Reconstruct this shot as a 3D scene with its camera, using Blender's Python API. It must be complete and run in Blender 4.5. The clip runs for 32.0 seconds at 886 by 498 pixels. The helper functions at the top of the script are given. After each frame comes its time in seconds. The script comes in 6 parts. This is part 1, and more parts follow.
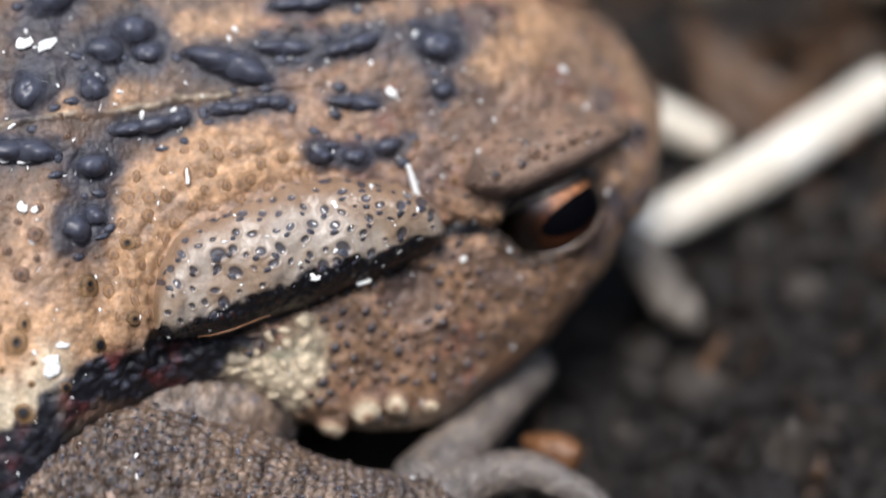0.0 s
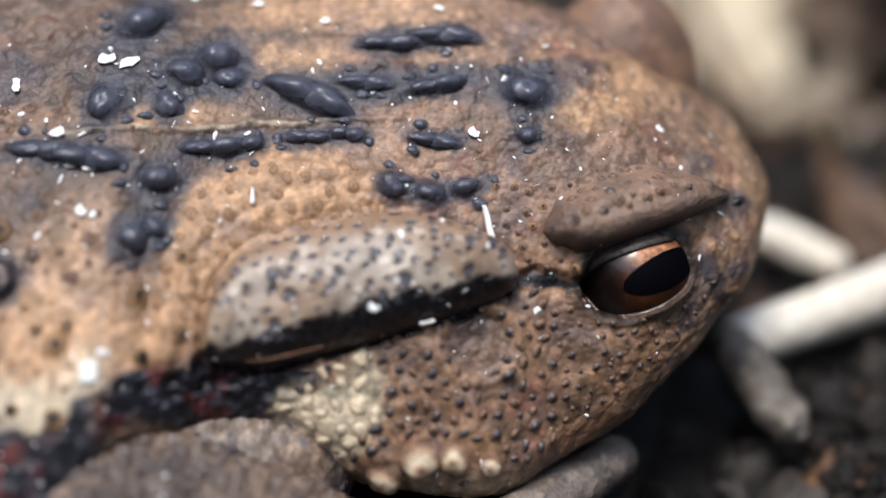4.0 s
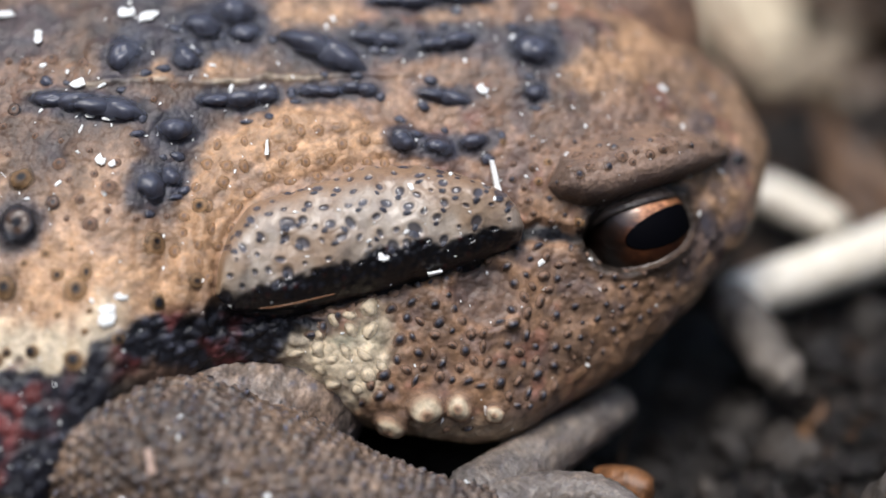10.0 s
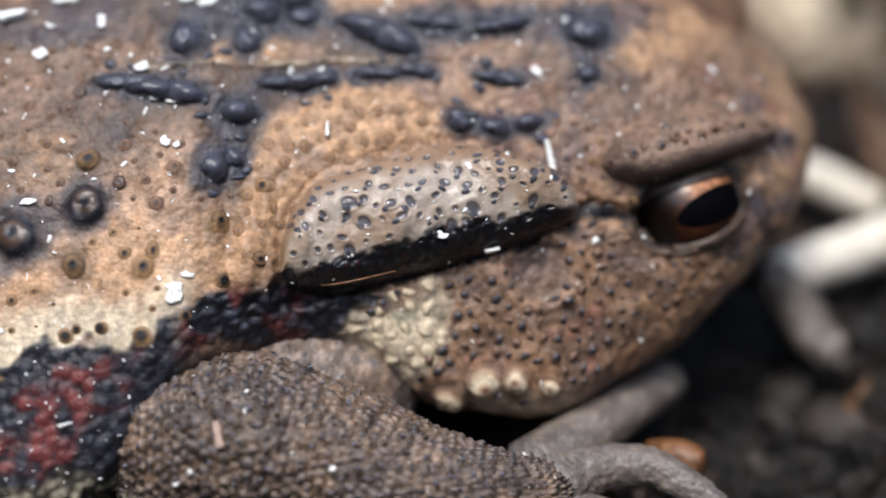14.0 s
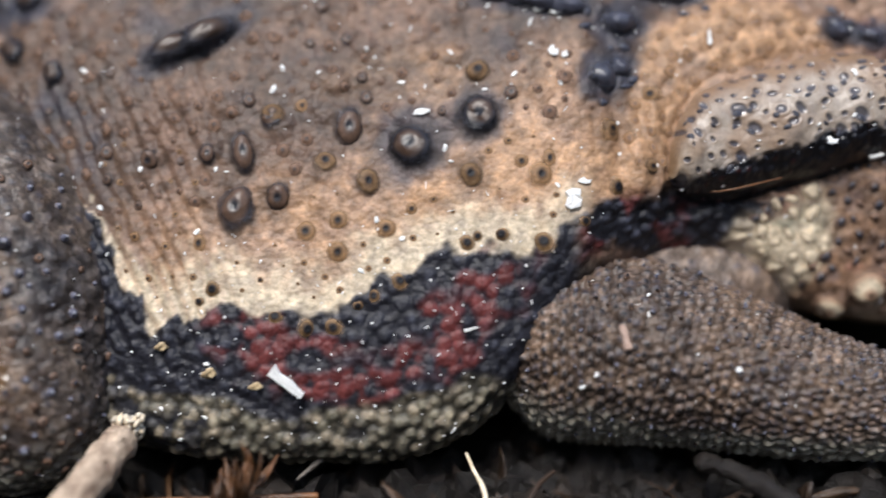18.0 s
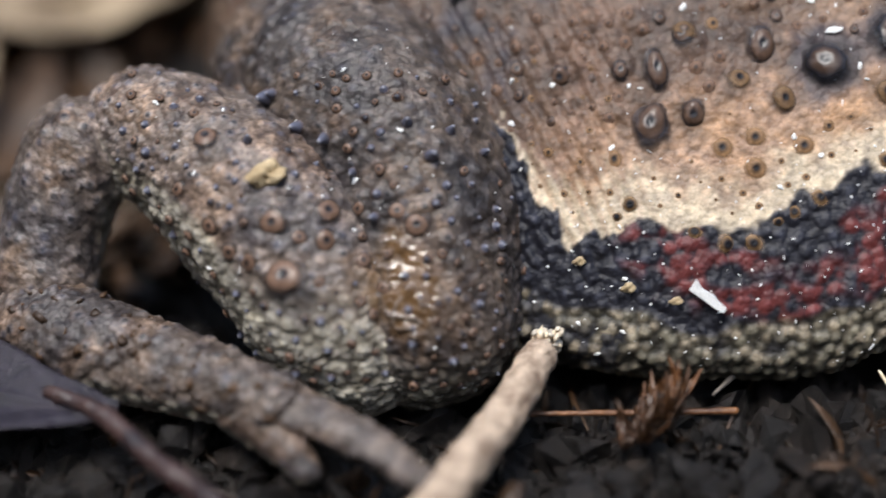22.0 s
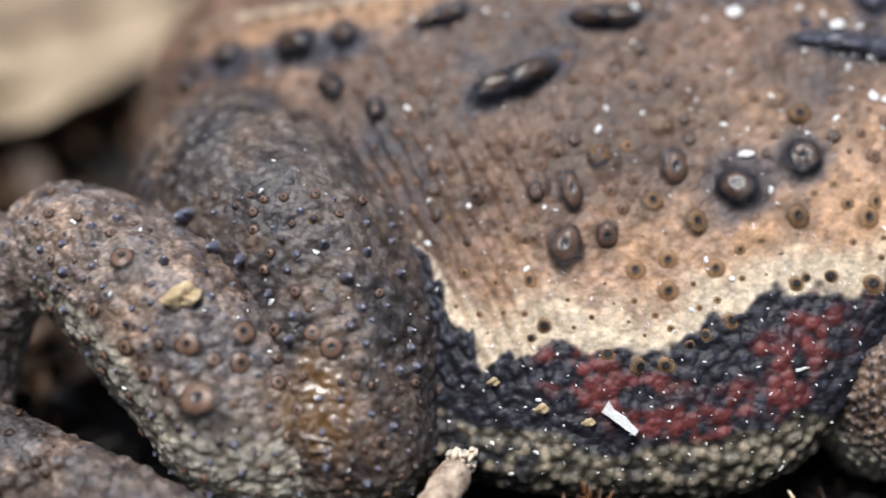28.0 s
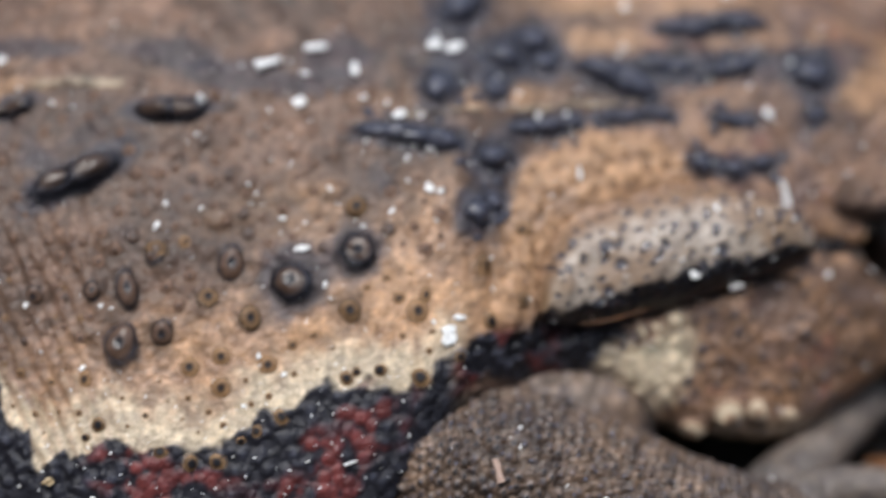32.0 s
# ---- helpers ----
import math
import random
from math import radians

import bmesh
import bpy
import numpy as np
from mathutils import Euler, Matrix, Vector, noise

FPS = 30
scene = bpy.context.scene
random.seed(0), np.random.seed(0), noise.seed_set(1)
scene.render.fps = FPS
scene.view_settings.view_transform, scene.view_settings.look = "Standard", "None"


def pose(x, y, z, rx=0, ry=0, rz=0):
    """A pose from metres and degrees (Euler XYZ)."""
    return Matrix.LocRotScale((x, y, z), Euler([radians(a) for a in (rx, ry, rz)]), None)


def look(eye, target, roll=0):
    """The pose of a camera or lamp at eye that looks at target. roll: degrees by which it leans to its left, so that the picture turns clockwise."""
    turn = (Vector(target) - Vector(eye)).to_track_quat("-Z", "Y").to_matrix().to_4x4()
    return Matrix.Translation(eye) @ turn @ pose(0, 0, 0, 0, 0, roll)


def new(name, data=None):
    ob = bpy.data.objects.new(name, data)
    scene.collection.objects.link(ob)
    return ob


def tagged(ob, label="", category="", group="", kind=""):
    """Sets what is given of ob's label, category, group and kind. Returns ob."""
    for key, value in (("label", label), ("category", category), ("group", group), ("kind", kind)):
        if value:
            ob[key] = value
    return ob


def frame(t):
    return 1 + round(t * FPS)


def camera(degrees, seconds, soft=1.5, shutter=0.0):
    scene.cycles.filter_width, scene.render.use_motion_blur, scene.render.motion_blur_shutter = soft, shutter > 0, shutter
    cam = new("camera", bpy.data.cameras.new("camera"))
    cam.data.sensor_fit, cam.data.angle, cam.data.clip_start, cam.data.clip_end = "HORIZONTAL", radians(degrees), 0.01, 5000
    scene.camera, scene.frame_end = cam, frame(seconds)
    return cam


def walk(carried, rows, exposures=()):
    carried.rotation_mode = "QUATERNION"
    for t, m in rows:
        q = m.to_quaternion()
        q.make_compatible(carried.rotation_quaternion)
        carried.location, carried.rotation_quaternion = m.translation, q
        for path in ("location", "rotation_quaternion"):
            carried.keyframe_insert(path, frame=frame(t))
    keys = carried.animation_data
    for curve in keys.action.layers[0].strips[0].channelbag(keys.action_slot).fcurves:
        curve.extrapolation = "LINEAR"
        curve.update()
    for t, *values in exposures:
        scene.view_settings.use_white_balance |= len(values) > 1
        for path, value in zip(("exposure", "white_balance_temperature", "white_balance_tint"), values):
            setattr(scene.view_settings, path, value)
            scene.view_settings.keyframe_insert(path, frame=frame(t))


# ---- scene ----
cam = camera(30.0, 32.0, soft=1.6, shutter=0.5)
cam.data.dof.use_dof = True
cam.data.dof.focus_distance = 0.1104
cam.data.dof.aperture_fstop = 7.2
PATH = [
    (0.0, -0.00781, -0.08160, 0.09645, 46.212, -0.619, -8.470),
    (0.5, -0.00502, -0.08191, 0.09420, 45.668, 0.058, -7.496),
    (1.0, -0.00363, -0.08143, 0.09265, 48.585, -0.550, -6.498),
    (1.5, -0.00359, -0.08198, 0.08863, 52.070, -0.093, -5.417),
    (2.0, -0.00355, -0.08657, 0.08352, 53.721, 0.971, -4.427),
    (2.5, -0.00291, -0.08654, 0.07925, 54.760, 0.378, -3.041),
    (3.0, -0.00117, -0.08634, 0.07734, 55.822, 0.119, -1.772),
    (3.5, -0.00017, -0.08697, 0.07695, 57.201, 0.662, -1.133),
    (4.0, 0.00035, -0.08888, 0.07740, 57.518, 0.565, -0.523),
    (4.5, 0.00083, -0.08913, 0.07769, 57.229, 0.488, -0.360),
    (6.5, -0.00214, -0.08873, 0.08072, 55.993, -1.036, -1.021),
    (7.0, -0.00112, -0.08921, 0.08052, 56.053, -0.494, -0.453),
    (7.5, -0.00114, -0.08903, 0.08132, 56.354, -0.388, -0.130),
    (8.0, -0.00096, -0.08869, 0.08140, 55.727, -0.169, 0.040),
    (8.5, -0.00058, -0.09021, 0.08016, 56.676, 0.104, 0.360),
    (9.0, -0.00010, -0.09181, 0.07820, 57.155, 0.177, 0.319),
    (9.5, 0.00004, -0.09204, 0.07848, 56.725, -0.061, 0.099),
    (10.0, -0.00013, -0.09207, 0.07878, 56.170, -0.081, -0.072),
    (10.5, -0.00005, -0.09234, 0.07881, 55.794, -0.036, 0.062),
    (11.0, 0.00000, -0.09218, 0.07855, 55.000, -0.000, 0.000),
    (11.5, 0.00002, -0.09291, 0.07881, 54.926, -0.118, 0.216),
    (12.0, 0.00005, -0.09294, 0.07896, 54.699, -0.226, -0.003),
    (12.5, 0.00010, -0.09315, 0.07931, 54.607, -0.334, -0.168),
    (13.0, 0.00011, -0.09372, 0.07956, 54.662, -0.147, -0.157),
    (13.5, -0.00041, -0.09382, 0.07969, 55.128, 0.289, 0.361),
    (15.5, -0.01901, -0.09769, 0.07613, 57.410, -0.479, -2.400),
    (16.0, -0.02014, -0.09763, 0.07477, 56.700, -0.038, -1.136),
    (16.5, -0.02070, -0.09831, 0.07436, 55.464, 0.485, -0.187),
    (17.0, -0.02114, -0.09825, 0.07468, 54.937, 0.639, 0.240),
    (17.5, -0.02411, -0.09804, 0.07545, 54.817, 0.961, 0.259),
    (18.0, -0.02833, -0.09859, 0.07590, 55.396, 1.188, 0.378),
    (18.5, -0.03242, -0.09997, 0.07461, 54.843, 1.089, 0.818),
    (19.0, -0.03575, -0.10095, 0.07362, 55.150, 0.827, 0.530),
    (19.5, -0.03859, -0.10038, 0.07331, 55.123, 0.769, 0.048),
    (20.0, -0.04129, -0.10077, 0.07308, 55.113, 0.845, 0.449),
    (20.5, -0.04366, -0.10124, 0.07300, 54.779, 1.024, 0.508),
    (21.0, -0.04744, -0.10189, 0.07304, 55.310, 1.210, 0.913),
    (21.5, -0.05142, -0.10177, 0.07337, 54.947, 1.288, 0.831),
    (22.0, -0.05494, -0.10189, 0.07277, 54.922, 1.178, 1.194),
    (22.5, -0.05717, -0.10218, 0.07246, 54.200, 1.657, 2.013),
    (23.0, -0.05833, -0.10087, 0.07369, 53.882, 1.844, 2.468),
    (23.5, -0.05868, -0.09969, 0.07520, 53.826, 1.467, 1.793),
    (24.0, -0.05886, -0.09867, 0.07665, 54.119, 1.227, 1.546),
    (24.5, -0.05926, -0.09778, 0.07773, 54.432, 0.754, 1.239),
    (25.0, -0.05956, -0.09732, 0.07837, 54.345, 0.212, 1.342),
    (25.5, -0.05964, -0.09688, 0.07832, 54.775, -0.312, 0.731),
    (27.5, -0.05316, -0.10012, 0.07713, 57.044, 0.413, 0.491),
    (28.0, -0.05242, -0.09929, 0.07815, 56.040, -0.069, 0.074),
    (28.5, -0.04975, -0.09796, 0.08003, 55.185, -0.509, -0.194),
    (29.0, -0.04549, -0.09647, 0.08274, 54.454, -0.381, -0.553),
    (29.5, -0.04068, -0.09509, 0.08624, 53.804, 0.095, -0.115),
    (30.0, -0.03804, -0.09476, 0.08740, 53.373, 0.138, -0.148),
    (30.5, -0.03632, -0.09501, 0.08681, 53.148, -0.330, -0.802),
    (31.0, -0.03364, -0.09501, 0.08596, 54.121, -0.593, -1.481),
    (31.5, -0.03158, -0.09481, 0.08642, 53.562, -0.973, -2.326),
    (32.0, -0.02774, -0.09392, 0.08931, 53.188, -1.042, -2.932),
]
walk(cam, [(t, pose(x, y, z, rx, ry, rz)) for t, x, y, z, rx, ry, rz in PATH],
     [(0.0, 1.05), (8.0, 1.01), (13.0, 1.02), (16.0, 0.95), (19.0, 0.88), (22.0, 0.9), (25.0, 1.02), (29.0, 0.9), (32.0, 0.71)])

# ---- light: a bright overcast sky ----
world = bpy.data.worlds.new("sky")
scene.world = world
world.use_nodes = True
wn = world.node_tree.nodes
sky = wn.new("ShaderNodeTexSky")
sky.sky_type = "NISHITA"
sky.sun_disc = False
sky.sun_elevation = radians(70)
sky.sun_rotation = radians(200)
sky.air_density = 1.6
sky.dust_density = 1.5
world.node_tree.links.new(sky.outputs[0], wn["Background"].inputs[0])
wn["Background"].inputs[1].default_value = 0.12
sun = new("sun", bpy.data.lights.new("sun", "SUN"))
sun.data.energy = 1.9
sun.data.angle = radians(20)
sun.data.color = (1.0, 0.968, 0.925)
sun.matrix_world = look((-0.07, -0.01, 0.5), (0, 0.06, 0))

MM = 0.001


# ---- numbers: noise fields and meshes on grids ----
def hash3(ix, iy, iz, k=0):
    n = (ix * 374761393 + iy * 668265263 + iz * 2147483647 + k * 974711 + 12345) & 0xFFFFFFFF
    n = ((n ^ (n >> 13)) * 1274126177) & 0xFFFFFFFF
    n = ((n ^ (n >> 16)) * 2246822519) & 0xFFFFFFFF
    return ((n ^ (n >> 15)) & 0xFFFFFF) / float(0xFFFFFF)


def vnoise(p, scale, k=0):
    """Smooth noise in -1..1 at the points p (n, 3), with cells of the given size."""
    q = np.asarray(p) / scale
    f0 = np.floor(q)
    i = f0.astype(np.int64)
    f = q - f0
    f = f * f * (3 - 2 * f)
    out = 0.0
    for dx in (0, 1):
        wx = f[..., 0] if dx else 1 - f[..., 0]
        for dy in (0, 1):
            wy = f[..., 1] if dy else 1 - f[..., 1]
            for dz in (0, 1):
                wz = f[..., 2] if dz else 1 - f[..., 2]
                out = out + wx * wy * wz * hash3(i[..., 0] + dx, i[..., 1] + dy, i[..., 2] + dz, k)
    return out * 2 - 1


def fbm(p, scale, octaves=4, k=0):
    out, amp, total = 0.0, 1.0, 0.0
    for o in range(octaves):
        out = out + amp * vnoise(p, scale / 2 ** o, k + 17 * o)
        total += amp
        amp *= 0.5
    return out / total


def cells(p, scale, k=0):
    """Distance to the nearest and second nearest of jittered points, in cells, and a random number of the nearest."""
    q = np.asarray(p) / scale
    i = np.floor(q).astype(np.int64)
    d1 = np.full(q.shape[:-1], 9.0)
    d2 = np.full(q.shape[:-1], 9.0)
    who = np.zeros(q.shape[:-1])
    for dx in (-1, 0, 1):
        for dy in (-1, 0, 1):
            for dz in (-1, 0, 1):
                jx, jy, jz = i[..., 0] + dx, i[..., 1] + dy, i[..., 2] + dz
                d = (jx + hash3(jx, jy, jz, k) - q[..., 0]) ** 2
                d += (jy + hash3(jx, jy, jz, k + 1) - q[..., 1]) ** 2
                d += (jz + hash3(jx, jy, jz, k + 2) - q[..., 2]) ** 2
                nearer = d < d1
                d2 = np.where(nearer, d1, np.minimum(d2, d))
                who = np.where(nearer, hash3(jx, jy, jz, k + 3), who)
                d1 = np.where(nearer, d, d1)
    return np.sqrt(d1), np.sqrt(d2), who


def smooth(a, b, x):
    t = np.clip((np.asarray(x, float) - a) / (b - a), 0, 1)
    return t * t * (3 - 2 * t)


def mix(a, b, t):
    t = np.asarray(t)[..., None]
    return np.asarray(a) * (1 - t) + np.asarray(b) * t


def grid_mesh(name, P, colour=None, ring=True, extra=None, tip=True):
    """A mesh on a grid of points (n, m, 3) in millimetres; ring: the second way closes. tip: both ends are capped."""
    n, m, _ = P.shape
    idx = np.arange(n * m).reshape(n, m)
    a = idx[:-1]
    b = idx[1:]
    if ring:
        quads = np.stack([a, np.roll(a, -1, 1), np.roll(b, -1, 1), b], -1).reshape(-1, 4)
    else:
        quads = np.stack([a[:, :-1], a[:, 1:], b[:, 1:], b[:, :-1]], -1).reshape(-1, 4)
    me = bpy.data.meshes.new(name)
    caps = []
    if ring and tip:
        caps = [idx[0][::-1], idx[-1]]
    total = quads.size + sum(len(c) for c in caps)
    me.vertices.add(n * m)
    me.vertices.foreach_set("co", (P.reshape(-1, 3) * MM).astype(np.float32).ravel())
    me.loops.add(total)
    me.loops.foreach_set("vertex_index", np.concatenate([quads.ravel(), *caps]).astype(np.int32))
    starts = np.arange(len(quads)) * 4
    for c in caps:
        starts = np.append(starts, starts[-1] + 4 if len(starts) == len(quads) else starts[-1] + len(caps[0]))
    me.polygons.add(len(starts))
    me.polygons.foreach_set("loop_start", starts.astype(np.int32))
    me.update(calc_edges=True)
    me.polygons.foreach_set("use_smooth", np.ones(len(starts), bool))
    if colour is not None:
        at = me.color_attributes.new("skin", "FLOAT_COLOR", "POINT")
        rgba = np.ones((n * m, 4), np.float32)
        rgba[:, :3] = colour.reshape(-1, 3)
        if extra is not None:
            rgba[:, 3] = extra.ravel()
        at.data.foreach_set("color", rgba.ravel())
    me.validate()
    return me


def normals(P, ring=True):
    """Unit normals of a grid of points."""
    du = np.gradient(P, axis=0)
    if ring:
        dv = (np.roll(P, -1, 1) - np.roll(P, 1, 1)) / 2
    else:
        dv = np.gradient(P, axis=1)
    nn = np.cross(du, dv)
    return nn / (np.linalg.norm(nn, axis=-1, keepdims=True) + 1e-9)


def curve(xs, ys, x):
    """A smooth curve through knots (Hermite, finite differences)."""
    xs, ys = np.asarray(xs, float), np.asarray(ys, float)
    h = np.diff(xs)
    d = np.diff(ys) / h
    m = np.concatenate([[d[0]], np.where(d[:-1] * d[1:] > 0, (d[:-1] * h[1:] + d[1:] * h[:-1]) / (h[1:] + h[:-1]), 0), [d[-1]]])
    i = np.clip(np.searchsorted(xs, x, side="right") - 1, 0, len(xs) - 2)
    t = (np.clip(x, xs[0], xs[-1]) - xs[i]) / h[i]
    return ((2 * t ** 3 - 3 * t ** 2 + 1) * ys[i] + (t ** 3 - 2 * t ** 2 + t) * h[i] * m[i]
            + (3 * t ** 2 - 2 * t ** 3) * ys[i + 1] + (t ** 3 - t ** 2) * h[i] * m[i + 1])


# ---- the toad's trunk and head: sections from rump to snout, in millimetres ----
ST_X = [-77.5, -76, -73, -68, -61, -50, -40, -28, -20, -12, -4, 4, 10, 16, 20, 22.8, 24]
ST_MID = [18, 18, 18.5, 19, 19, 19, 19.5, 20, 20, 20, 19.5, 19, 18, 16.5, 15.5, 14.5, 14]
ST_HALF = [1, 9, 17, 24, 29, 33.4, 35.2, 34.2, 27.5, 23.5, 24.8, 24.4, 20.4, 15.0, 10.3, 5.6, 1]
ST_TOP = [12, 16, 20.5, 24.8, 28, 30.6, 31.4, 31.2, 30.8, 30.5, 30.5, 29.6, 27.6, 24.3, 21.7, 19.3, 17.5]
ST_WIDE = [10, 9, 8, 6, 4.5, 3.5, 3.2, 5, 12, 12, 8, 7.2, 8.4, 11, 13.6, 15.6, 17]
ST_LOW = [9, 5, 2, 0, -1, -2.5, -3, -2, 2, 2, 0.8, 0.1, 2.2, 6.8, 10.6, 13.8, 16.5]
ST_ROOF = [1.8, 1.8, 1.7, 1.5, 1.4, 1.3, 1.27, 1.32, 1.38, 1.36, 1.32, 1.34, 1.5, 1.75, 1.9, 2, 2]


def body_grid(nx, angles):
    x = np.linspace(0, 1, nx)
    x = ST_X[0] + (ST_X[-1] - ST_X[0]) * (x - 0.35 * np.sin(2 * np.pi * x) / (2 * np.pi))
    mid, half, top, wide, low, roof = [curve(ST_X, k, x)[:, None] for k in (ST_MID, ST_HALF, ST_TOP, ST_WIDE, ST_LOW, ST_ROOF)]
    c, s = np.cos(angles)[None], np.sin(angles)[None]
    e = np.where(s >= 0, 2 / roof, 2 / 2.6)
    yy = mid - half * np.sign(c) * np.abs(c) ** e
    zz = wide + np.where(s >= 0, (top - wide), (wide - low)) * np.sign(s) * np.abs(s) ** e
    return np.stack([np.broadcast_to(x[:, None], yy.shape), yy, zz], -1)


def section(x):
    return [curve(ST_X, k, x) for k in (ST_MID, ST_HALF, ST_TOP, ST_WIDE, ST_LOW, ST_ROOF)]


def even_rings(P, share):
    """Moves the points of each ring to the given shares of its length."""
    out = np.empty((P.shape[0], len(share), 3))
    for i, r in enumerate(P):
        r = np.vstack([r, r[:1]])
        s = np.concatenate([[0], np.cumsum(np.linalg.norm(np.diff(r, axis=0), axis=1))])
        s /= s[-1]
        for c in range(3):
            out[i, :, c] = np.interp(share, s, r[:, c])
    return out


# The flank map: u runs along the toad, v up its side as one looks down on it at 35 degrees.
UPV = np.array([0.0, 0.5736, 0.8192])
INTO = np.array([0.0, 0.8192, -0.5736])
CREAM_EDGE = [(-54.0, 10.0), (-53.0, 7.6), (-52.2, 5.6), (-51.6, 4.0), (-49.4, 1.9), (-47.2, 2.2), (-44.4, 2.5), (-42.3, 2.0), (-40.7, 2.4), (-39.2, 1.8), (-37.3, 2.1), (-35.8, 3.4), (-33.9, 4.4), (-31.2, 5.7), (-29.3, 6.5), (-25.6, 5.9), (-22.9, 6.8), (-21.1, 8.8)]
BELLY_EDGE = [(-51.4, -1.7), (-48.3, -2.9), (-44.4, -3.2), (-41.4, -4.4), (-38.4, -5.0), (-35.1, -3.9), (-32.4, -2.7), (-29.4, -2.8), (-27.1, -1.9)]
SHOULDER = [(-17.4, 10.6), (-17.8, 14.2), (-17.2, 18.0), (-15.5, 21.4), (-13.3, 23.0), (-10.6, 24.1), (-6.7, 23.6), (-3.5, 22.1), (-1.2, 19.9), (-4.3, 19.7), (-8.2, 18.7), (-11.6, 17.7), (-13.5, 16.2), (-14.7, 13.5), (-15.4, 10.6)]
GLAND_TOP = [(-15.2, 10.9), (-15.0, 12.9), (-14.3, 15.0), (-13.0, 16.8), (-10.8, 18.0), (-8.2, 18.8), (-5.1, 19.7), (-2.0, 19.7), (0.8, 19.0), (2.6, 18.3), (4.2, 17.7), (5.1, 16.8), (5.5, 15.4)]
GLAND_LOW = [(-15.2, 10.9), (-14.0, 9.9), (-11.5, 9.8), (-8.1, 10.2), (-5.0, 10.9), (-2.7, 11.6), (0.4, 12.5), (2.7, 13.3), (4.4, 13.9), (5.2, 14.4), (5.5, 15.4)]
GLAND_BLACK = [(-15.2, 10.5), (-13.0, 10.6), (-11.1, 11.2), (-8.9, 12.0), (-6.6, 12.2), (-4.3, 13.1), (-1.9, 13.6), (0.8, 13.9), (3.5, 14.7), (5.5, 15.0)]
BLACK_LINE = [(9.3, 14.9), (7.4, 15.1), (5.4, 15.0), (4.4, 14.8), (2.7, 14.2), (-0.4, 12.9), (-3.5, 12.2), (-6.6, 11.4), (-10.4, 10.5), (-13.4, 9.9), (-14.9, 9.6)]
BLACK_PATCH = [(-21.5, 7.8), (-19.8, 9.9), (-17.7, 9.8), (-14.2, 9.6), (-10.4, 9.7), (-6.9, 9.6), (-8.1, 8.1), (-10.5, 6.7), (-13.0, 5.5), (-14.9, 4.9), (-16.8, 5.8), (-19.1, 6.3), (-21.5, 5.2)]
PALE_LINE = [(-28.2, 24.2), (-24.7, 25.0), (-21.0, 25.4), (-17.4, 25.3), (-14.5, 25.7), (-11.9, 26.0), (-7.8, 25.8), (-4.7, 26.1), (-2.1, 26.3)]
DARK_KNOBS = [
    (-32.3, 13.4, 1.77, 1.77, 0), (-27.7, 15.4, 1.46, 1.46, 0), (-17.9, 21.9, 1.42, 1.04, 0), (-19.2, 18.0, 1.08, 1.15, 0),
    (-18.0, 18.7, 0.85, 0.77, 0), (-14.5, 24.1, 1.92, 0.77, 8), (-12.0, 24.4, 1.00, 0.62, 15), (-8.3, 24.8, 1.38, 0.58, 5),
    (-5.7, 25.0, 1.15, 0.58, 0), (-2.6, 21.3, 1.00, 0.81, 0), (-0.3, 20.9, 1.00, 0.77, 0), (2.1, 21.3, 1.15, 0.69, 10),
    (-47.5, 20.9, 2.92, 0.92, 28), (-41.0, 25.7, 2.31, 0.69, 4),
]
BACK_KNOBS = [
    (-14.5, 30.5, 1.54, 1.35, 0), (-16.5, 29.4, 1.31, 1.08, 0), (-17.5, 27.0, 1.00, 1.00, 0), (-21.7, 27.1, 1.08, 1.62, -20),
    (-19.7, 33.1, 1.92, 1.31, 40), (-8.1, 27.7, 2.62, 1.08, -18), (-2.8, 31.5, 1.85, 0.69, 5), (0.9, 32.0, 2.00, 0.69, 0),
    (0.4, 28.4, 1.85, 0.69, 15), (-4.4, 28.6, 1.54, 0.62, 0), (6.4, 27.9, 1.62, 1.54, 0), (6.4, 24.8, 0.69, 0.62, 0),
    (0.2, 24.5, 1.46, 0.54, -5), (-25.5, 23.9, 1.77, 0.77, 0), (-22.3, 23.3, 1.92, 0.85, 0), (-13.7, 29.0, 1.15, 1.00, 0),
]
REAR_KNOBS = [
    (-68.5, 23.5, 1.08, 0.85, 0), (-63.2, 24.0, 1.69, 1.00, 5), (-59.6, 24.6, 1.08, 0.85, 0), (-52.6, 25.8, 1.69, 0.54, 20),
    (-60.8, 21.0, 0.77, 0.69, 0), (-57.3, 19.2, 0.69, 0.62, 0), (-65.2, 18.1, 0.77, 0.69, 0), (-67.3, 17.5, 0.69, 0.62, 0),
    (-70.3, 16.3, 0.69, 0.58, 0), (-71.6, 21.6, 0.77, 0.69, 0), (-60.3, 20.6, 0.85, 0.77, 0), (-57.2, 18.8, 0.69, 0.69, 0),
]
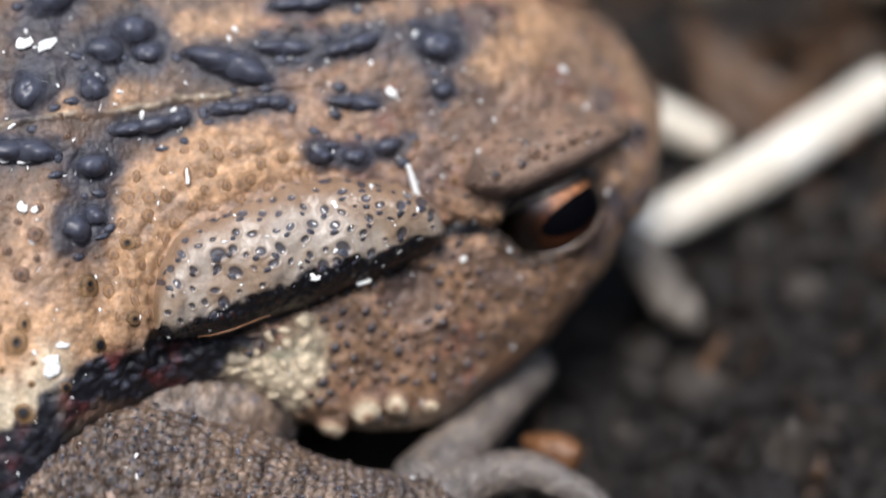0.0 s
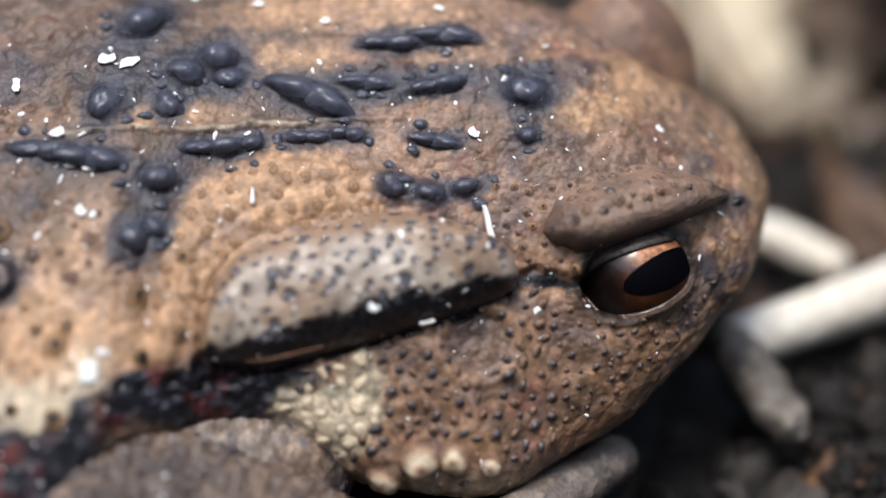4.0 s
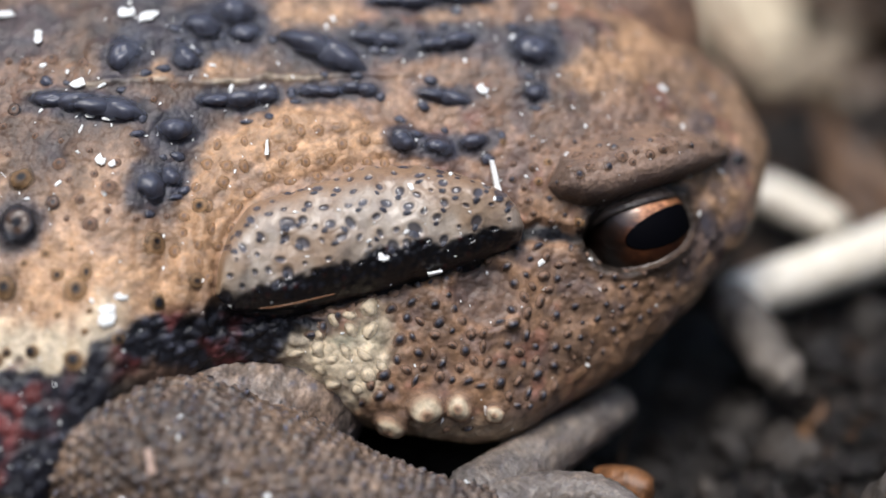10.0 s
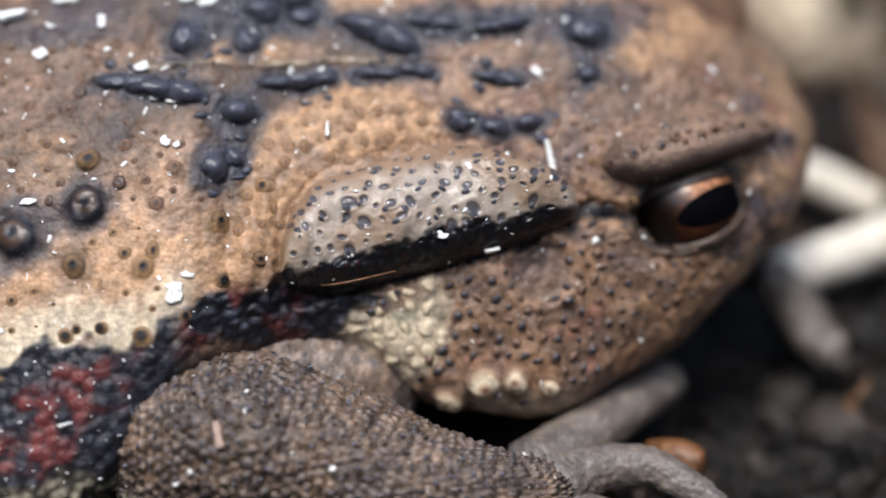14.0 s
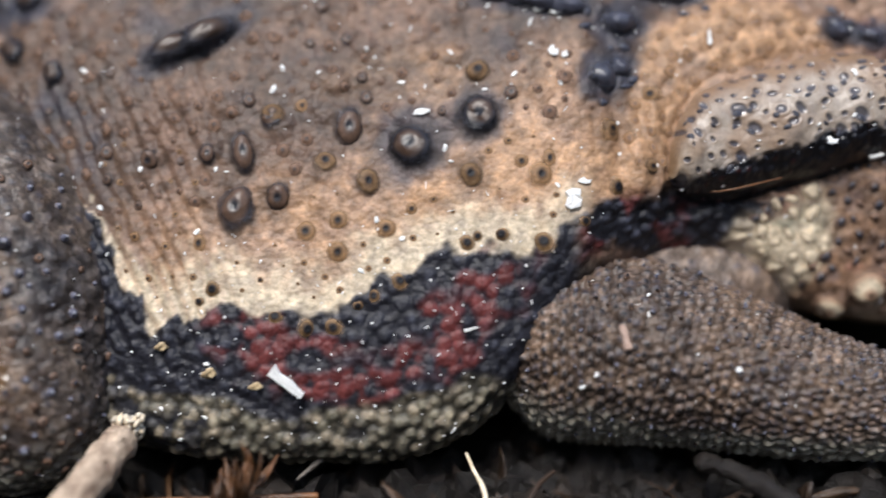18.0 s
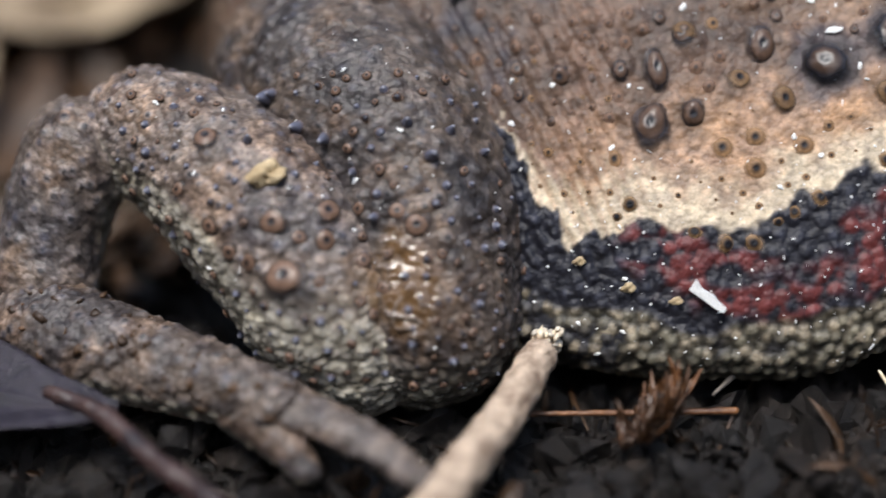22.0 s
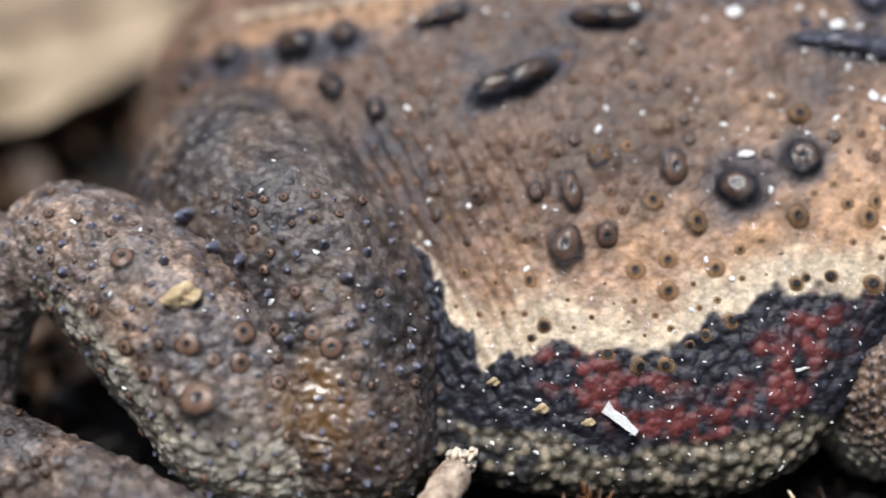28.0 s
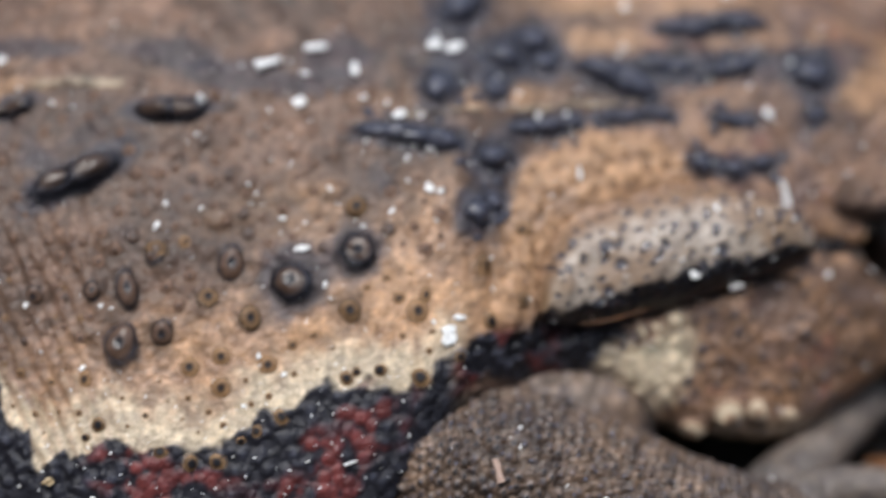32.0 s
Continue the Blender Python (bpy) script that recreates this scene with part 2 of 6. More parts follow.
RING_WARTS = [
    (-36.5, 14.8, 1.08, 1.38, 0), (-38.1, 12.4, 1.00, 0.96, 0), (-35.2, 11.0, 0.85, 1.00, 0), (-44.2, 9.3, 1.38, 1.73, 0),
    (-41.3, 10.0, 0.92, 1.08, 0), (-43.7, 13.2, 0.85, 1.46, 10), (-41.9, 15.5, 0.77, 0.92, 0), (-50.2, 12.7, 0.77, 0.85, 0),
    (-46.1, 13.1, 0.58, 0.69, 0), (-28.3, 11.4, 0.92, 1.00, 0), (-27.7, 18.6, 1.00, 1.00, 0), (-18.8, 14.4, 0.85, 0.77, 0),
    (-16.1, 11.8, 0.69, 0.54, 0), (-41.7, 15.8, 0.92, 0.85, 0),
]
PORE_WARTS = [
    (-23.6, 11.3, 0.62, 0.69, 0), (-24.9, 12.2, 0.42, 0.42, 0), (-23.0, 12.4, 0.38, 0.54, 0), (-37.2, 8.4, 0.54, 0.54, 0),
    (-39.4, 7.7, 0.62, 0.62, 0), (-37.2, 6.3, 0.62, 0.62, 0), (-34.0, 7.8, 0.54, 0.54, 0), (-32.3, 9.1, 0.35, 0.35, 0),
    (-46.6, 7.0, 0.46, 0.54, 0), (-51.0, 7.5, 0.27, 0.27, 0), (-48.9, 6.8, 0.27, 0.27, 0), (-39.7, 16.3, 0.38, 0.38, 0),
    (-18.8, 14.2, 0.62, 0.69, 0), (-16.0, 16.8, 0.54, 0.46, 0),
]
EDGE_WARTS = [
    (-45.6, 3.9, 0.58, 0.58, 0), (-46.5, 3.1, 0.35, 0.35, 0), (-33.1, 4.3, 0.62, 0.62, 0), (-34.8, 3.3, 0.50, 0.50, 0),
    (-35.9, 2.7, 0.38, 0.38, 0), (-37.5, 1.3, 0.65, 0.65, 0), (-39.3, 1.2, 0.65, 0.65, 0), (-41.4, 2.0, 0.54, 0.54, 0),
    (-28.6, 6.8, 0.58, 0.58, 0), (-27.9, 7.2, 0.38, 0.38, 0), (-26.3, 7.3, 0.54, 0.54, 0), (-23.5, 6.8, 0.77, 0.77, 0),
    (-18.5, 10.4, 0.62, 0.69, 0), (-20.8, 8.1, 0.46, 0.46, 0), (-42.4, 4.5, 0.23, 0.23, 0),
]
JAW_WARTS = [
    (-6.0, 1.3, 1.08, 0.92, 0), (-3.5, 2.4, 1.15, 1.15, 0), (-1.0, 3.3, 1.23, 1.23, 0), (1.1, 3.5, 0.92, 1.00, 0),
    (-7.2, 2.8, 0.85, 0.77, 0), (3.5, 3.0, 0.69, 0.62, 0), (-8.4, 4.9, 0.54, 0.54, 0), (-7.5, 6.7, 0.46, 0.46, 0),
    (-4.6, 7.7, 0.69, 0.69, 0),
]
SHADE_PATCHES = [
    (-18.4, 20.3, 2.88, 3.46, 0), (-23.5, 19.9, 6.54, 4.23, 0), (-22.9, 29.8, 6.15, 4.23, 0), (-16.6, 29.8, 5.00, 2.88, 0),
    (-2.4, 29.1, 7.31, 1.35, 0), (6.4, 28.1, 2.50, 2.12, 0), (2.7, 25.3, 1.73, 1.15, 0), (-49.4, 22.4, 12.69, 4.62, 10),
    (-59.4, 15.6, 7.69, 5.77, 0), (-55.8, 13.5, 6.15, 5.77, 0), (-36.8, 17.5, 9.62, 3.46, 0),
]
TAN_PATCHES = [
    (-7.8, 30.3, 7.69, 1.54, 0), (-19.3, 26.5, 6.15, 1.08, 0), (11.1, 28.5, 6.15, 3.46, 0), (-5.6, 34.1, 10.00, 1.54, 0),
    (-60.1, 25.9, 10.00, 1.54, 8), (-33.3, 18.3, 6.15, 1.92, 10), (-29.2, 10.7, 10.00, 4.23, 15),
]
CHALK_FLECKS = [
    (3.6, 18.6, 0.35, 1.77, 12), (-21.5, 9.6, 1.00, 1.08, 20), (-4.0, 13.4, 0.69, 0.38, 0), (-0.5, 12.6, 0.62, 0.23, 10),
    (-11.7, 20.7, 0.19, 0.69, 0), (-20.4, 30.1, 1.00, 0.54, 35), (-27.7, 28.5, 0.46, 1.00, 15), (2.7, 25.0, 0.54, 0.54, 0),
    (-21.8, 19.6, 0.35, 0.38, 0), (-16.5, 35.1, 0.38, 0.38, 0), (-31.6, 15.7, 0.77, 0.35, 8), (-40.5, -2.3, 1.69, 0.50, -38),
    (-20.8, 10.8, 0.62, 0.31, 5), (-28.5, 1.1, 0.62, 0.15, 12),
]
PALE_LINE_REAR = [(-72.1, 25.6), (-68.0, 26.6), (-63.3, 27.0), (-58.0, 27.4), (-51.7, 27.7), (-44.6, 27.9)]
BACK_PATCHES = [
    (-41.4, 29.8, 4.23, 1.46, -8), (-29.0, 29.5, 3.46, 1.73, 0), (-36.4, 28.2, 4.62, 1.15, 0), (-52.7, 30.3, 5.77, 1.00, 0),
    (-18.7, 29.0, 4.23, 2.31, 10), (-64.2, 23.3, 8.85, 1.31, 6), (-3.2, 28.7, 4.62, 1.38, 0), (2.2, 28.4, 5.00, 1.54, 6),
]
BACK_FLECKS = [
    (-30.5, 30.2, 1.31, 0.62, 25), (-34.0, 28.8, 1.15, 0.50, 20), (-31.7, 26.1, 0.77, 0.69, -40), (-21.9, 30.3, 0.85, 0.62, 40),
    (-53.4, 29.5, 0.92, 0.54, 0), (-58.1, 28.6, 0.69, 0.46, 0), (-38.8, 26.3, 0.38, 0.77, 0), (-23.4, 23.0, 0.62, 0.54, 0),
    (-22.6, 19.8, 0.46, 0.54, 0), (-7.3, 33.3, 0.54, 0.46, 0), (0.6, 34.1, 0.54, 0.46, 0), (-12.0, 34.7, 0.54, 0.38, 0),
    (5.0, 28.8, 0.38, 0.38, 0), (15.5, 25.4, 0.46, 0.38, 0), (-24.5, 25.2, 0.77, 0.54, 0), (-22.3, 22.7, 0.69, 0.46, 10),
]
LEG_WARTS = [
    (-68.2, -0.7, 1.46, 1.38, 0), (-70.6, 0.2, 0.77, 0.85, 0), (-71.9, 0.9, 0.62, 0.62, 0), (-69.0, 2.8, 1.00, 1.00, 0),
    (-65.6, 3.5, 1.08, 1.00, 0), (-65.6, 1.6, 0.85, 0.85, 0), (-67.3, 1.8, 0.58, 0.58, 0), (-66.0, -1.1, 0.50, 0.50, 0),
    (-73.6, 8.4, 1.00, 1.00, 0), (-73.2, 2.6, 0.65, 0.69, 0), (-63.6, 3.7, 0.58, 0.58, 0), (-59.7, 2.6, 1.00, 0.85, 0),
    (-61.0, 3.5, 0.69, 0.69, 0), (-75.5, 5.0, 0.62, 0.62, 0), (-63.2, 0.3, 0.58, 0.58, 0), (-61.9, -1.5, 0.50, 0.50, 0),
]
LEG_SPINES = [
    (-70.1, 11.4, 1.08, 1.15, 0), (-67.8, 9.2, 0.92, 0.92, 0), (-65.9, 8.4, 0.77, 0.92, 0), (-64.0, 6.1, 0.62, 0.69, 0),
    (-62.5, 3.1, 0.62, 0.69, 0), (-58.8, 7.1, 1.00, 0.85, 0), (-60.4, 9.3, 0.85, 0.77, 0), (-57.6, 8.8, 0.69, 0.69, 0),
    (-55.4, 7.4, 0.62, 0.62, 0), (-70.9, 8.2, 0.69, 0.69, 0), (-69.7, 11.6, 0.69, 0.69, 0),
]


# ---- materials ----
def material(name):
    m = bpy.data.materials.new(name)
    m.use_nodes = True
    nt = m.node_tree
    return m, nt, nt.nodes["Principled BSDF"]


def noise_node(nt, scale, detail=4.0, rough=0.6, coords="Object"):
    tc = nt.nodes.new("ShaderNodeTexCoord")
    n = nt.nodes.new("ShaderNodeTexNoise")
    n.inputs["Scale"].default_value, n.inputs["Detail"].default_value, n.inputs["Roughness"].default_value = scale, detail, rough
    nt.links.new(tc.outputs[coords], n.inputs["Vector"])
    return n


def ramp(nt, src, stops):
    r = nt.nodes.new("ShaderNodeValToRGB")
    e = r.color_ramp.elements
    while len(e) < len(stops):
        e.new(0.5)
    for k, (p, col) in zip(e, stops):
        k.position, k.color = p, (*col, 1)
    nt.links.new(src, r.inputs[0])
    return r.outputs[0]


def blend(nt, a, b, fac, mode="MIX"):
    x = nt.nodes.new("ShaderNodeMix")
    x.data_type, x.blend_type = "RGBA", mode
    for v, i in ((fac, 0), (a, 6), (b, 7)):
        if hasattr(v, "links"):
            nt.links.new(v, x.inputs[i])
        else:
            x.inputs[i].default_value = v if i == 0 else (*v, 1)
    return x.outputs[2]


def bump(nt, bsdf, layers):
    """Fine relief: layers of (height socket, strength, depth in millimetres)."""
    last = None
    for src, strength, depth in layers:
        b = nt.nodes.new("ShaderNodeBump")
        b.inputs["Strength"].default_value, b.inputs["Distance"].default_value = strength, depth * MM
        nt.links.new(src, b.inputs["Height"])
        if last is not None:
            nt.links.new(last, b.inputs["Normal"])
        last = b.outputs[0]
    nt.links.new(last, bsdf.inputs["Normal"])


def skin_material(name, rough=0.42, fine=0.16, spec=0.5, vary=0.5, thin_rim=False):
    """Moist amphibian skin: pigment from the mesh, mottled finely, with pores and a thin moist film."""
    m, nt, b = material(name)
    at = nt.nodes.new("ShaderNodeVertexColor")
    at.layer_name = "skin"
    fine_n = noise_node(nt, 3800, 5, 0.65)
    mid_n = noise_node(nt, 900, 4, 0.6)
    tone = ramp(nt, fine_n.outputs[0], [(0.3, (0.62, 0.6, 0.6)), (0.5, (1.0, 1.0, 1.0)), (0.72, (1.3, 1.28, 1.24))])
    col = blend(nt, at.outputs[0], tone, vary, "MULTIPLY")
    tone2 = ramp(nt, mid_n.outputs[0], [(0.32, (0.68, 0.66, 0.7)), (0.5, (1, 1, 1)), (0.7, (1.2, 1.16, 1.1))])
    col = blend(nt, col, tone2, vary, "MULTIPLY")
    nt.links.new(col, b.inputs["Base Color"])
    r = nt.nodes.new("ShaderNodeMapRange")
    r.inputs["To Min"].default_value, r.inputs["To Max"].default_value = rough - 0.16, rough + 0.18
    nt.links.new(mid_n.outputs[0], r.inputs["Value"])
    if thin_rim:
        nt.links.new(r.outputs[0], b.inputs["Roughness"])
    else:
        moist = nt.nodes.new("ShaderNodeMath")
        moist.operation = "MULTIPLY"
        nt.links.new(r.outputs[0], moist.inputs[0])
        nt.links.new(at.outputs["Alpha"], moist.inputs[1])
        nt.links.new(moist.outputs[0], b.inputs["Roughness"])
        film = nt.nodes.new("ShaderNodeMath")
        film.operation = "SUBTRACT"
        film.inputs[0].default_value = 1.0
        nt.links.new(at.outputs["Alpha"], film.inputs[1])
        nt.links.new(film.outputs[0], b.inputs["Coat Weight"])
        b.inputs["Coat Roughness"].default_value = 0.06
    b.inputs["Specular IOR Level"].default_value = spec
    if thin_rim:
        nt.links.new(at.outputs["Alpha"], b.inputs["Alpha"])
    vor = nt.nodes.new("ShaderNodeTexVoronoi")
    vor.inputs["Scale"].default_value = 2600
    tc = nt.nodes.new("ShaderNodeTexCoord")
    nt.links.new(tc.outputs["Object"], vor.inputs["Vector"])
    inv = nt.nodes.new("ShaderNodeMath")
    inv.operation = "SUBTRACT"
    inv.inputs[0].default_value = 1.0
    nt.links.new(vor.outputs["Distance"], inv.inputs[1])
    bump(nt, b, [(mid_n.outputs[0], 0.35, 0.09), (inv.outputs[0], 0.3, fine * 0.8), (fine_n.outputs[0], 0.5, fine * 0.45)])
    return m


def plain_material(name, dark, light, rough, scale, depth=0.2, spec=0.5, island=True):
    """A mottled natural surface between two colours, with grain."""
    m, nt, b = material(name)
    n1 = noise_node(nt, scale, 6, 0.65)
    n2 = noise_node(nt, scale * 6, 4, 0.7)
    col = ramp(nt, n1.outputs[0], [(0.3, dark), (0.7, light)])
    g = ramp(nt, n2.outputs[0], [(0.3, (0.6, 0.6, 0.6)), (0.7, (1.25, 1.25, 1.25))])
    col = blend(nt, col, g, 0.6, "MULTIPLY")
    if island:
        geo = nt.nodes.new("ShaderNodeNewGeometry")
        oi = nt.nodes.new("ShaderNodeObjectInfo")
        add = nt.nodes.new("ShaderNodeMath")
        add.operation = "ADD"
        nt.links.new(geo.outputs["Random Per Island"], add.inputs[0])
        nt.links.new(oi.outputs["Random"], add.inputs[1])
        fr = nt.nodes.new("ShaderNodeMath")
        fr.operation = "FRACT"
        nt.links.new(add.outputs[0], fr.inputs[0])
        v = ramp(nt, fr.outputs[0], [(0.0, (0.45, 0.45, 0.48)), (0.6, (1, 1, 1)), (1.0, (1.7, 1.55, 1.35))])
        col = blend(nt, col, v, 0.8, "MULTIPLY")
    nt.links.new(col, b.inputs["Base Color"])
    b.inputs["Roughness"].default_value = rough
    b.inputs["Specular IOR Level"].default_value = spec
    bump(nt, b, [(n1.outputs[0], 0.6, depth), (n2.outputs[0], 0.6, depth * 0.4)])
    return m


SKIN = skin_material("toad_skin", 0.36, 0.28, 0.28, 0.7)
GLAND = skin_material("gland_skin", 0.34, 0.1, 0.4, 0.5)
LEGSKIN = skin_material("leg_skin", 0.36, 0.24, 0.34, 0.8)
WART = skin_material("wart_skin", 0.33, 0.1, 0.4, 0.6, True)
MATTE = skin_material("matte_wart_skin", 0.52, 0.12, 0.22, 0.7, True)
CHALK = plain_material("white_chalk", (0.8, 0.8, 0.78), (0.92, 0.92, 0.9), 0.5, 800, 0.1, island=False)
# dark green-brown for the added ring that blocks the low sky
BLOCKER_DARK = plain_material("undergrowth", (0.012, 0.014, 0.006), (0.06, 0.065, 0.03), 0.8, 12, 20)
CRUMB = plain_material("yellow_crumb", (0.4, 0.28, 0.14), (0.72, 0.56, 0.34), 0.7, 700, 0.3, island=False)
SAND = plain_material("pale_grain", (0.5, 0.42, 0.3), (0.85, 0.8, 0.7), 0.5, 900, 0.1)
SOIL = plain_material("dark_soil", (0.005, 0.0042, 0.0036), (0.026, 0.02, 0.016), 0.55, 420, 1.0, 0.3)
CLOD = plain_material("soil_crumbs", (0.004, 0.0034, 0.003), (0.028, 0.0215, 0.018), 0.36, 1100, 1.0, 0.5)
LITTER = plain_material("rotting_litter", (0.018, 0.01, 0.006), (0.12, 0.062, 0.027), 0.5, 400, 0.25)
WOOD = plain_material("broken_twig_bark", (0.17, 0.105, 0.07), (0.82, 0.64, 0.48), 0.75, 700, 0.5, island=False)
STRAW = plain_material("bleached_stalk", (0.6, 0.52, 0.4), (0.88, 0.83, 0.74), 0.6, 160, 0.25, island=False)
BARK = plain_material("grey_bark", (0.05, 0.043, 0.037), (0.26, 0.22, 0.185), 0.7, 300, 0.4, island=False)
OLDBARK = plain_material("dark_bark", (0.012, 0.01, 0.008), (0.06, 0.047, 0.038), 0.7, 300, 0.5)
MULCH = plain_material("dark_litter", (0.012, 0.008, 0.0055), (0.08, 0.045, 0.024), 0.42, 600, 0.4)
DEAD_LEAF = plain_material("dry_tan_leaf", (0.07, 0.045, 0.027), (0.46, 0.365, 0.25), 0.75, 190, 0.5)
DARK_LEAF = plain_material("rotted_purple_leaf", (0.008, 0.007, 0.012), (0.04, 0.032, 0.046), 0.34, 700, 0.5, 0.45, island=False)
RUST = plain_material("rusty_stem", (0.022, 0.018, 0.022), (0.2, 0.09, 0.055), 0.5, 260, 0.3, 0.3, island=False)
SPRIG = plain_material("dry_sprig", (0.025, 0.012, 0.006), (0.15, 0.068, 0.028), 0.4, 600, 0.2)
PALE_LEAF = plain_material("bleached_leaf", (0.3, 0.235, 0.15), (0.6, 0.5, 0.36), 0.75, 110, 0.5, island=False)
STALK = plain_material("dark_leaf_stalk", (0.012, 0.01, 0.014), (0.1, 0.055, 0.045), 0.4, 260, 0.3, 0.4, island=False)
RED = plain_material("red_husk", (0.25, 0.015, 0.012), (0.5, 0.04, 0.03), 0.35, 500, 0.15, island=False)
SEED = plain_material("orange_seed_husk", (0.04, 0.018, 0.01), (0.3, 0.13, 0.05), 0.4, 500, 0.3, island=False)
BEETLE = plain_material("blue_black_shell", (0.006, 0.008, 0.014), (0.02, 0.03, 0.05), 0.12, 300, 0.03, island=False)


def eye_material(name, inner, outer):
    m, nt, b = material(name)
    n = noise_node(nt, 1600, 6, 0.75)
    n2 = noise_node(nt, 420, 3, 0.5)
    col = ramp(nt, n.outputs[0], [(0.38, outer), (0.62, inner)])
    col = blend(nt, col, ramp(nt, n2.outputs[0], [(0.35, (0.35, 0.3, 0.3)), (0.6, (1, 1, 1))]), 0.8, "MULTIPLY")
    at = nt.nodes.new("ShaderNodeVertexColor")
    at.layer_name = "skin"
    col = blend(nt, col, at.outputs[0], 1.0, "MULTIPLY")
    nt.links.new(col, b.inputs["Base Color"])
    b.inputs["Roughness"].default_value = 0.35
    b.inputs["Metallic"].default_value = 0.15
    b.inputs["Coat Weight"].default_value = 0.3
    b.inputs["Coat Roughness"].default_value = 0.05
    return m


IRIS = eye_material("copper_iris", (0.55, 0.25, 0.11), (0.2, 0.075, 0.028))
BLACKEYE, _nt, _b = material("eye_black")
_b.inputs["Base Color"].default_value = (0.003, 0.003, 0.004, 1)
_b.inputs["Roughness"].default_value = 0.25
_b.inputs["Specular IOR Level"].default_value = 0.1


PUPIL, _nt, _b = material("pupil_black")
_b.inputs["Base Color"].default_value = (0.002, 0.002, 0.003, 1)
_b.inputs["Roughness"].default_value = 0.5
_b.inputs["Specular IOR Level"].default_value = 0.02


def part(name, me, mat, parent, label=""):
    if mat is not None and not me.materials:
        me.materials.append(mat)
    ob = new(name, me)
    ob.parent = parent
    return tagged(ob, label) if label else ob


# ---- the toad ----
toad = tagged(new("toad"), "large brown warty toad crouching on dark soil, flecked with white grains", "toad")

TAN, ORANGE = np.array([0.37, 0.236, 0.155]), np.array([0.42, 0.25, 0.14])
BROWN, GREY = np.array([0.224, 0.136, 0.094]), np.array([0.118, 0.078, 0.058])
INK, BLUE = np.array([0.009, 0.009, 0.012]), np.array([0.042, 0.044, 0.06])
CREAM, PALE = np.array([0.6, 0.495, 0.355]), np.array([0.27, 0.245, 0.18])
REDC, TAUPE = np.array([0.125, 0.032, 0.03]), np.array([0.4, 0.34, 0.285])


def outline_distance(poly, x, v):
    """Signed distance to a closed outline, inside negative."""
    d = np.full(x.shape, 1e9)
    inside = np.zeros(x.shape, bool)
    n = len(poly)
    for i in range(n):
        (ax, ay), (bx, by) = poly[i], poly[(i + 1) % n]
        ex, ey = bx - ax, by - ay
        t = np.clip(((x - ax) * ex + (v - ay) * ey) / (ex * ex + ey * ey + 1e-9), 0, 1)
        d = np.minimum(d, (x - ax - t * ex) ** 2 + (v - ay - t * ey) ** 2)
        if ay != by:
            inside ^= ((ay > v) != (by > v)) & (x < ex * (v - ay) / ey + ax)
    return np.where(inside, -1, 1) * np.sqrt(d)


def line_distance(line, x, v):
    d = np.full(x.shape, 1e9)
    for (ax, ay), (bx, by) in zip(line[:-1], line[1:]):
        ex, ey = bx - ax, by - ay
        t = np.clip(((x - ax) * ex + (v - ay) * ey) / (ex * ex + ey * ey + 1e-9), 0, 1)
        d = np.minimum(d, (x - ax - t * ex) ** 2 + (v - ay - t * ey) ** 2)
    return np.sqrt(d)


def spot(x, v, row, grow=1.0):
    """How far a place lies from an oval, in its own radii."""
    u0, v0, a, b, deg = row
    c, s = math.cos(radians(deg)), math.sin(radians(deg))
    dx, dv = x - u0, v - v0
    return np.sqrt(((dx * c + dv * s) / (a * grow)) ** 2 + ((dv * c - dx * s) / (b * grow)) ** 2)


EYE_UV = (13.3, 15.4, 3.5, 2.5, 24)
RED_ZONE = [(-44.0, 1.6), (-42.0, -0.4), (-38.5, -1.6), (-35.5, -2.4), (-33.2, -0.8), (-30.9, 0.4), (-29.0, 2.6), (-26.4, 4.4)]


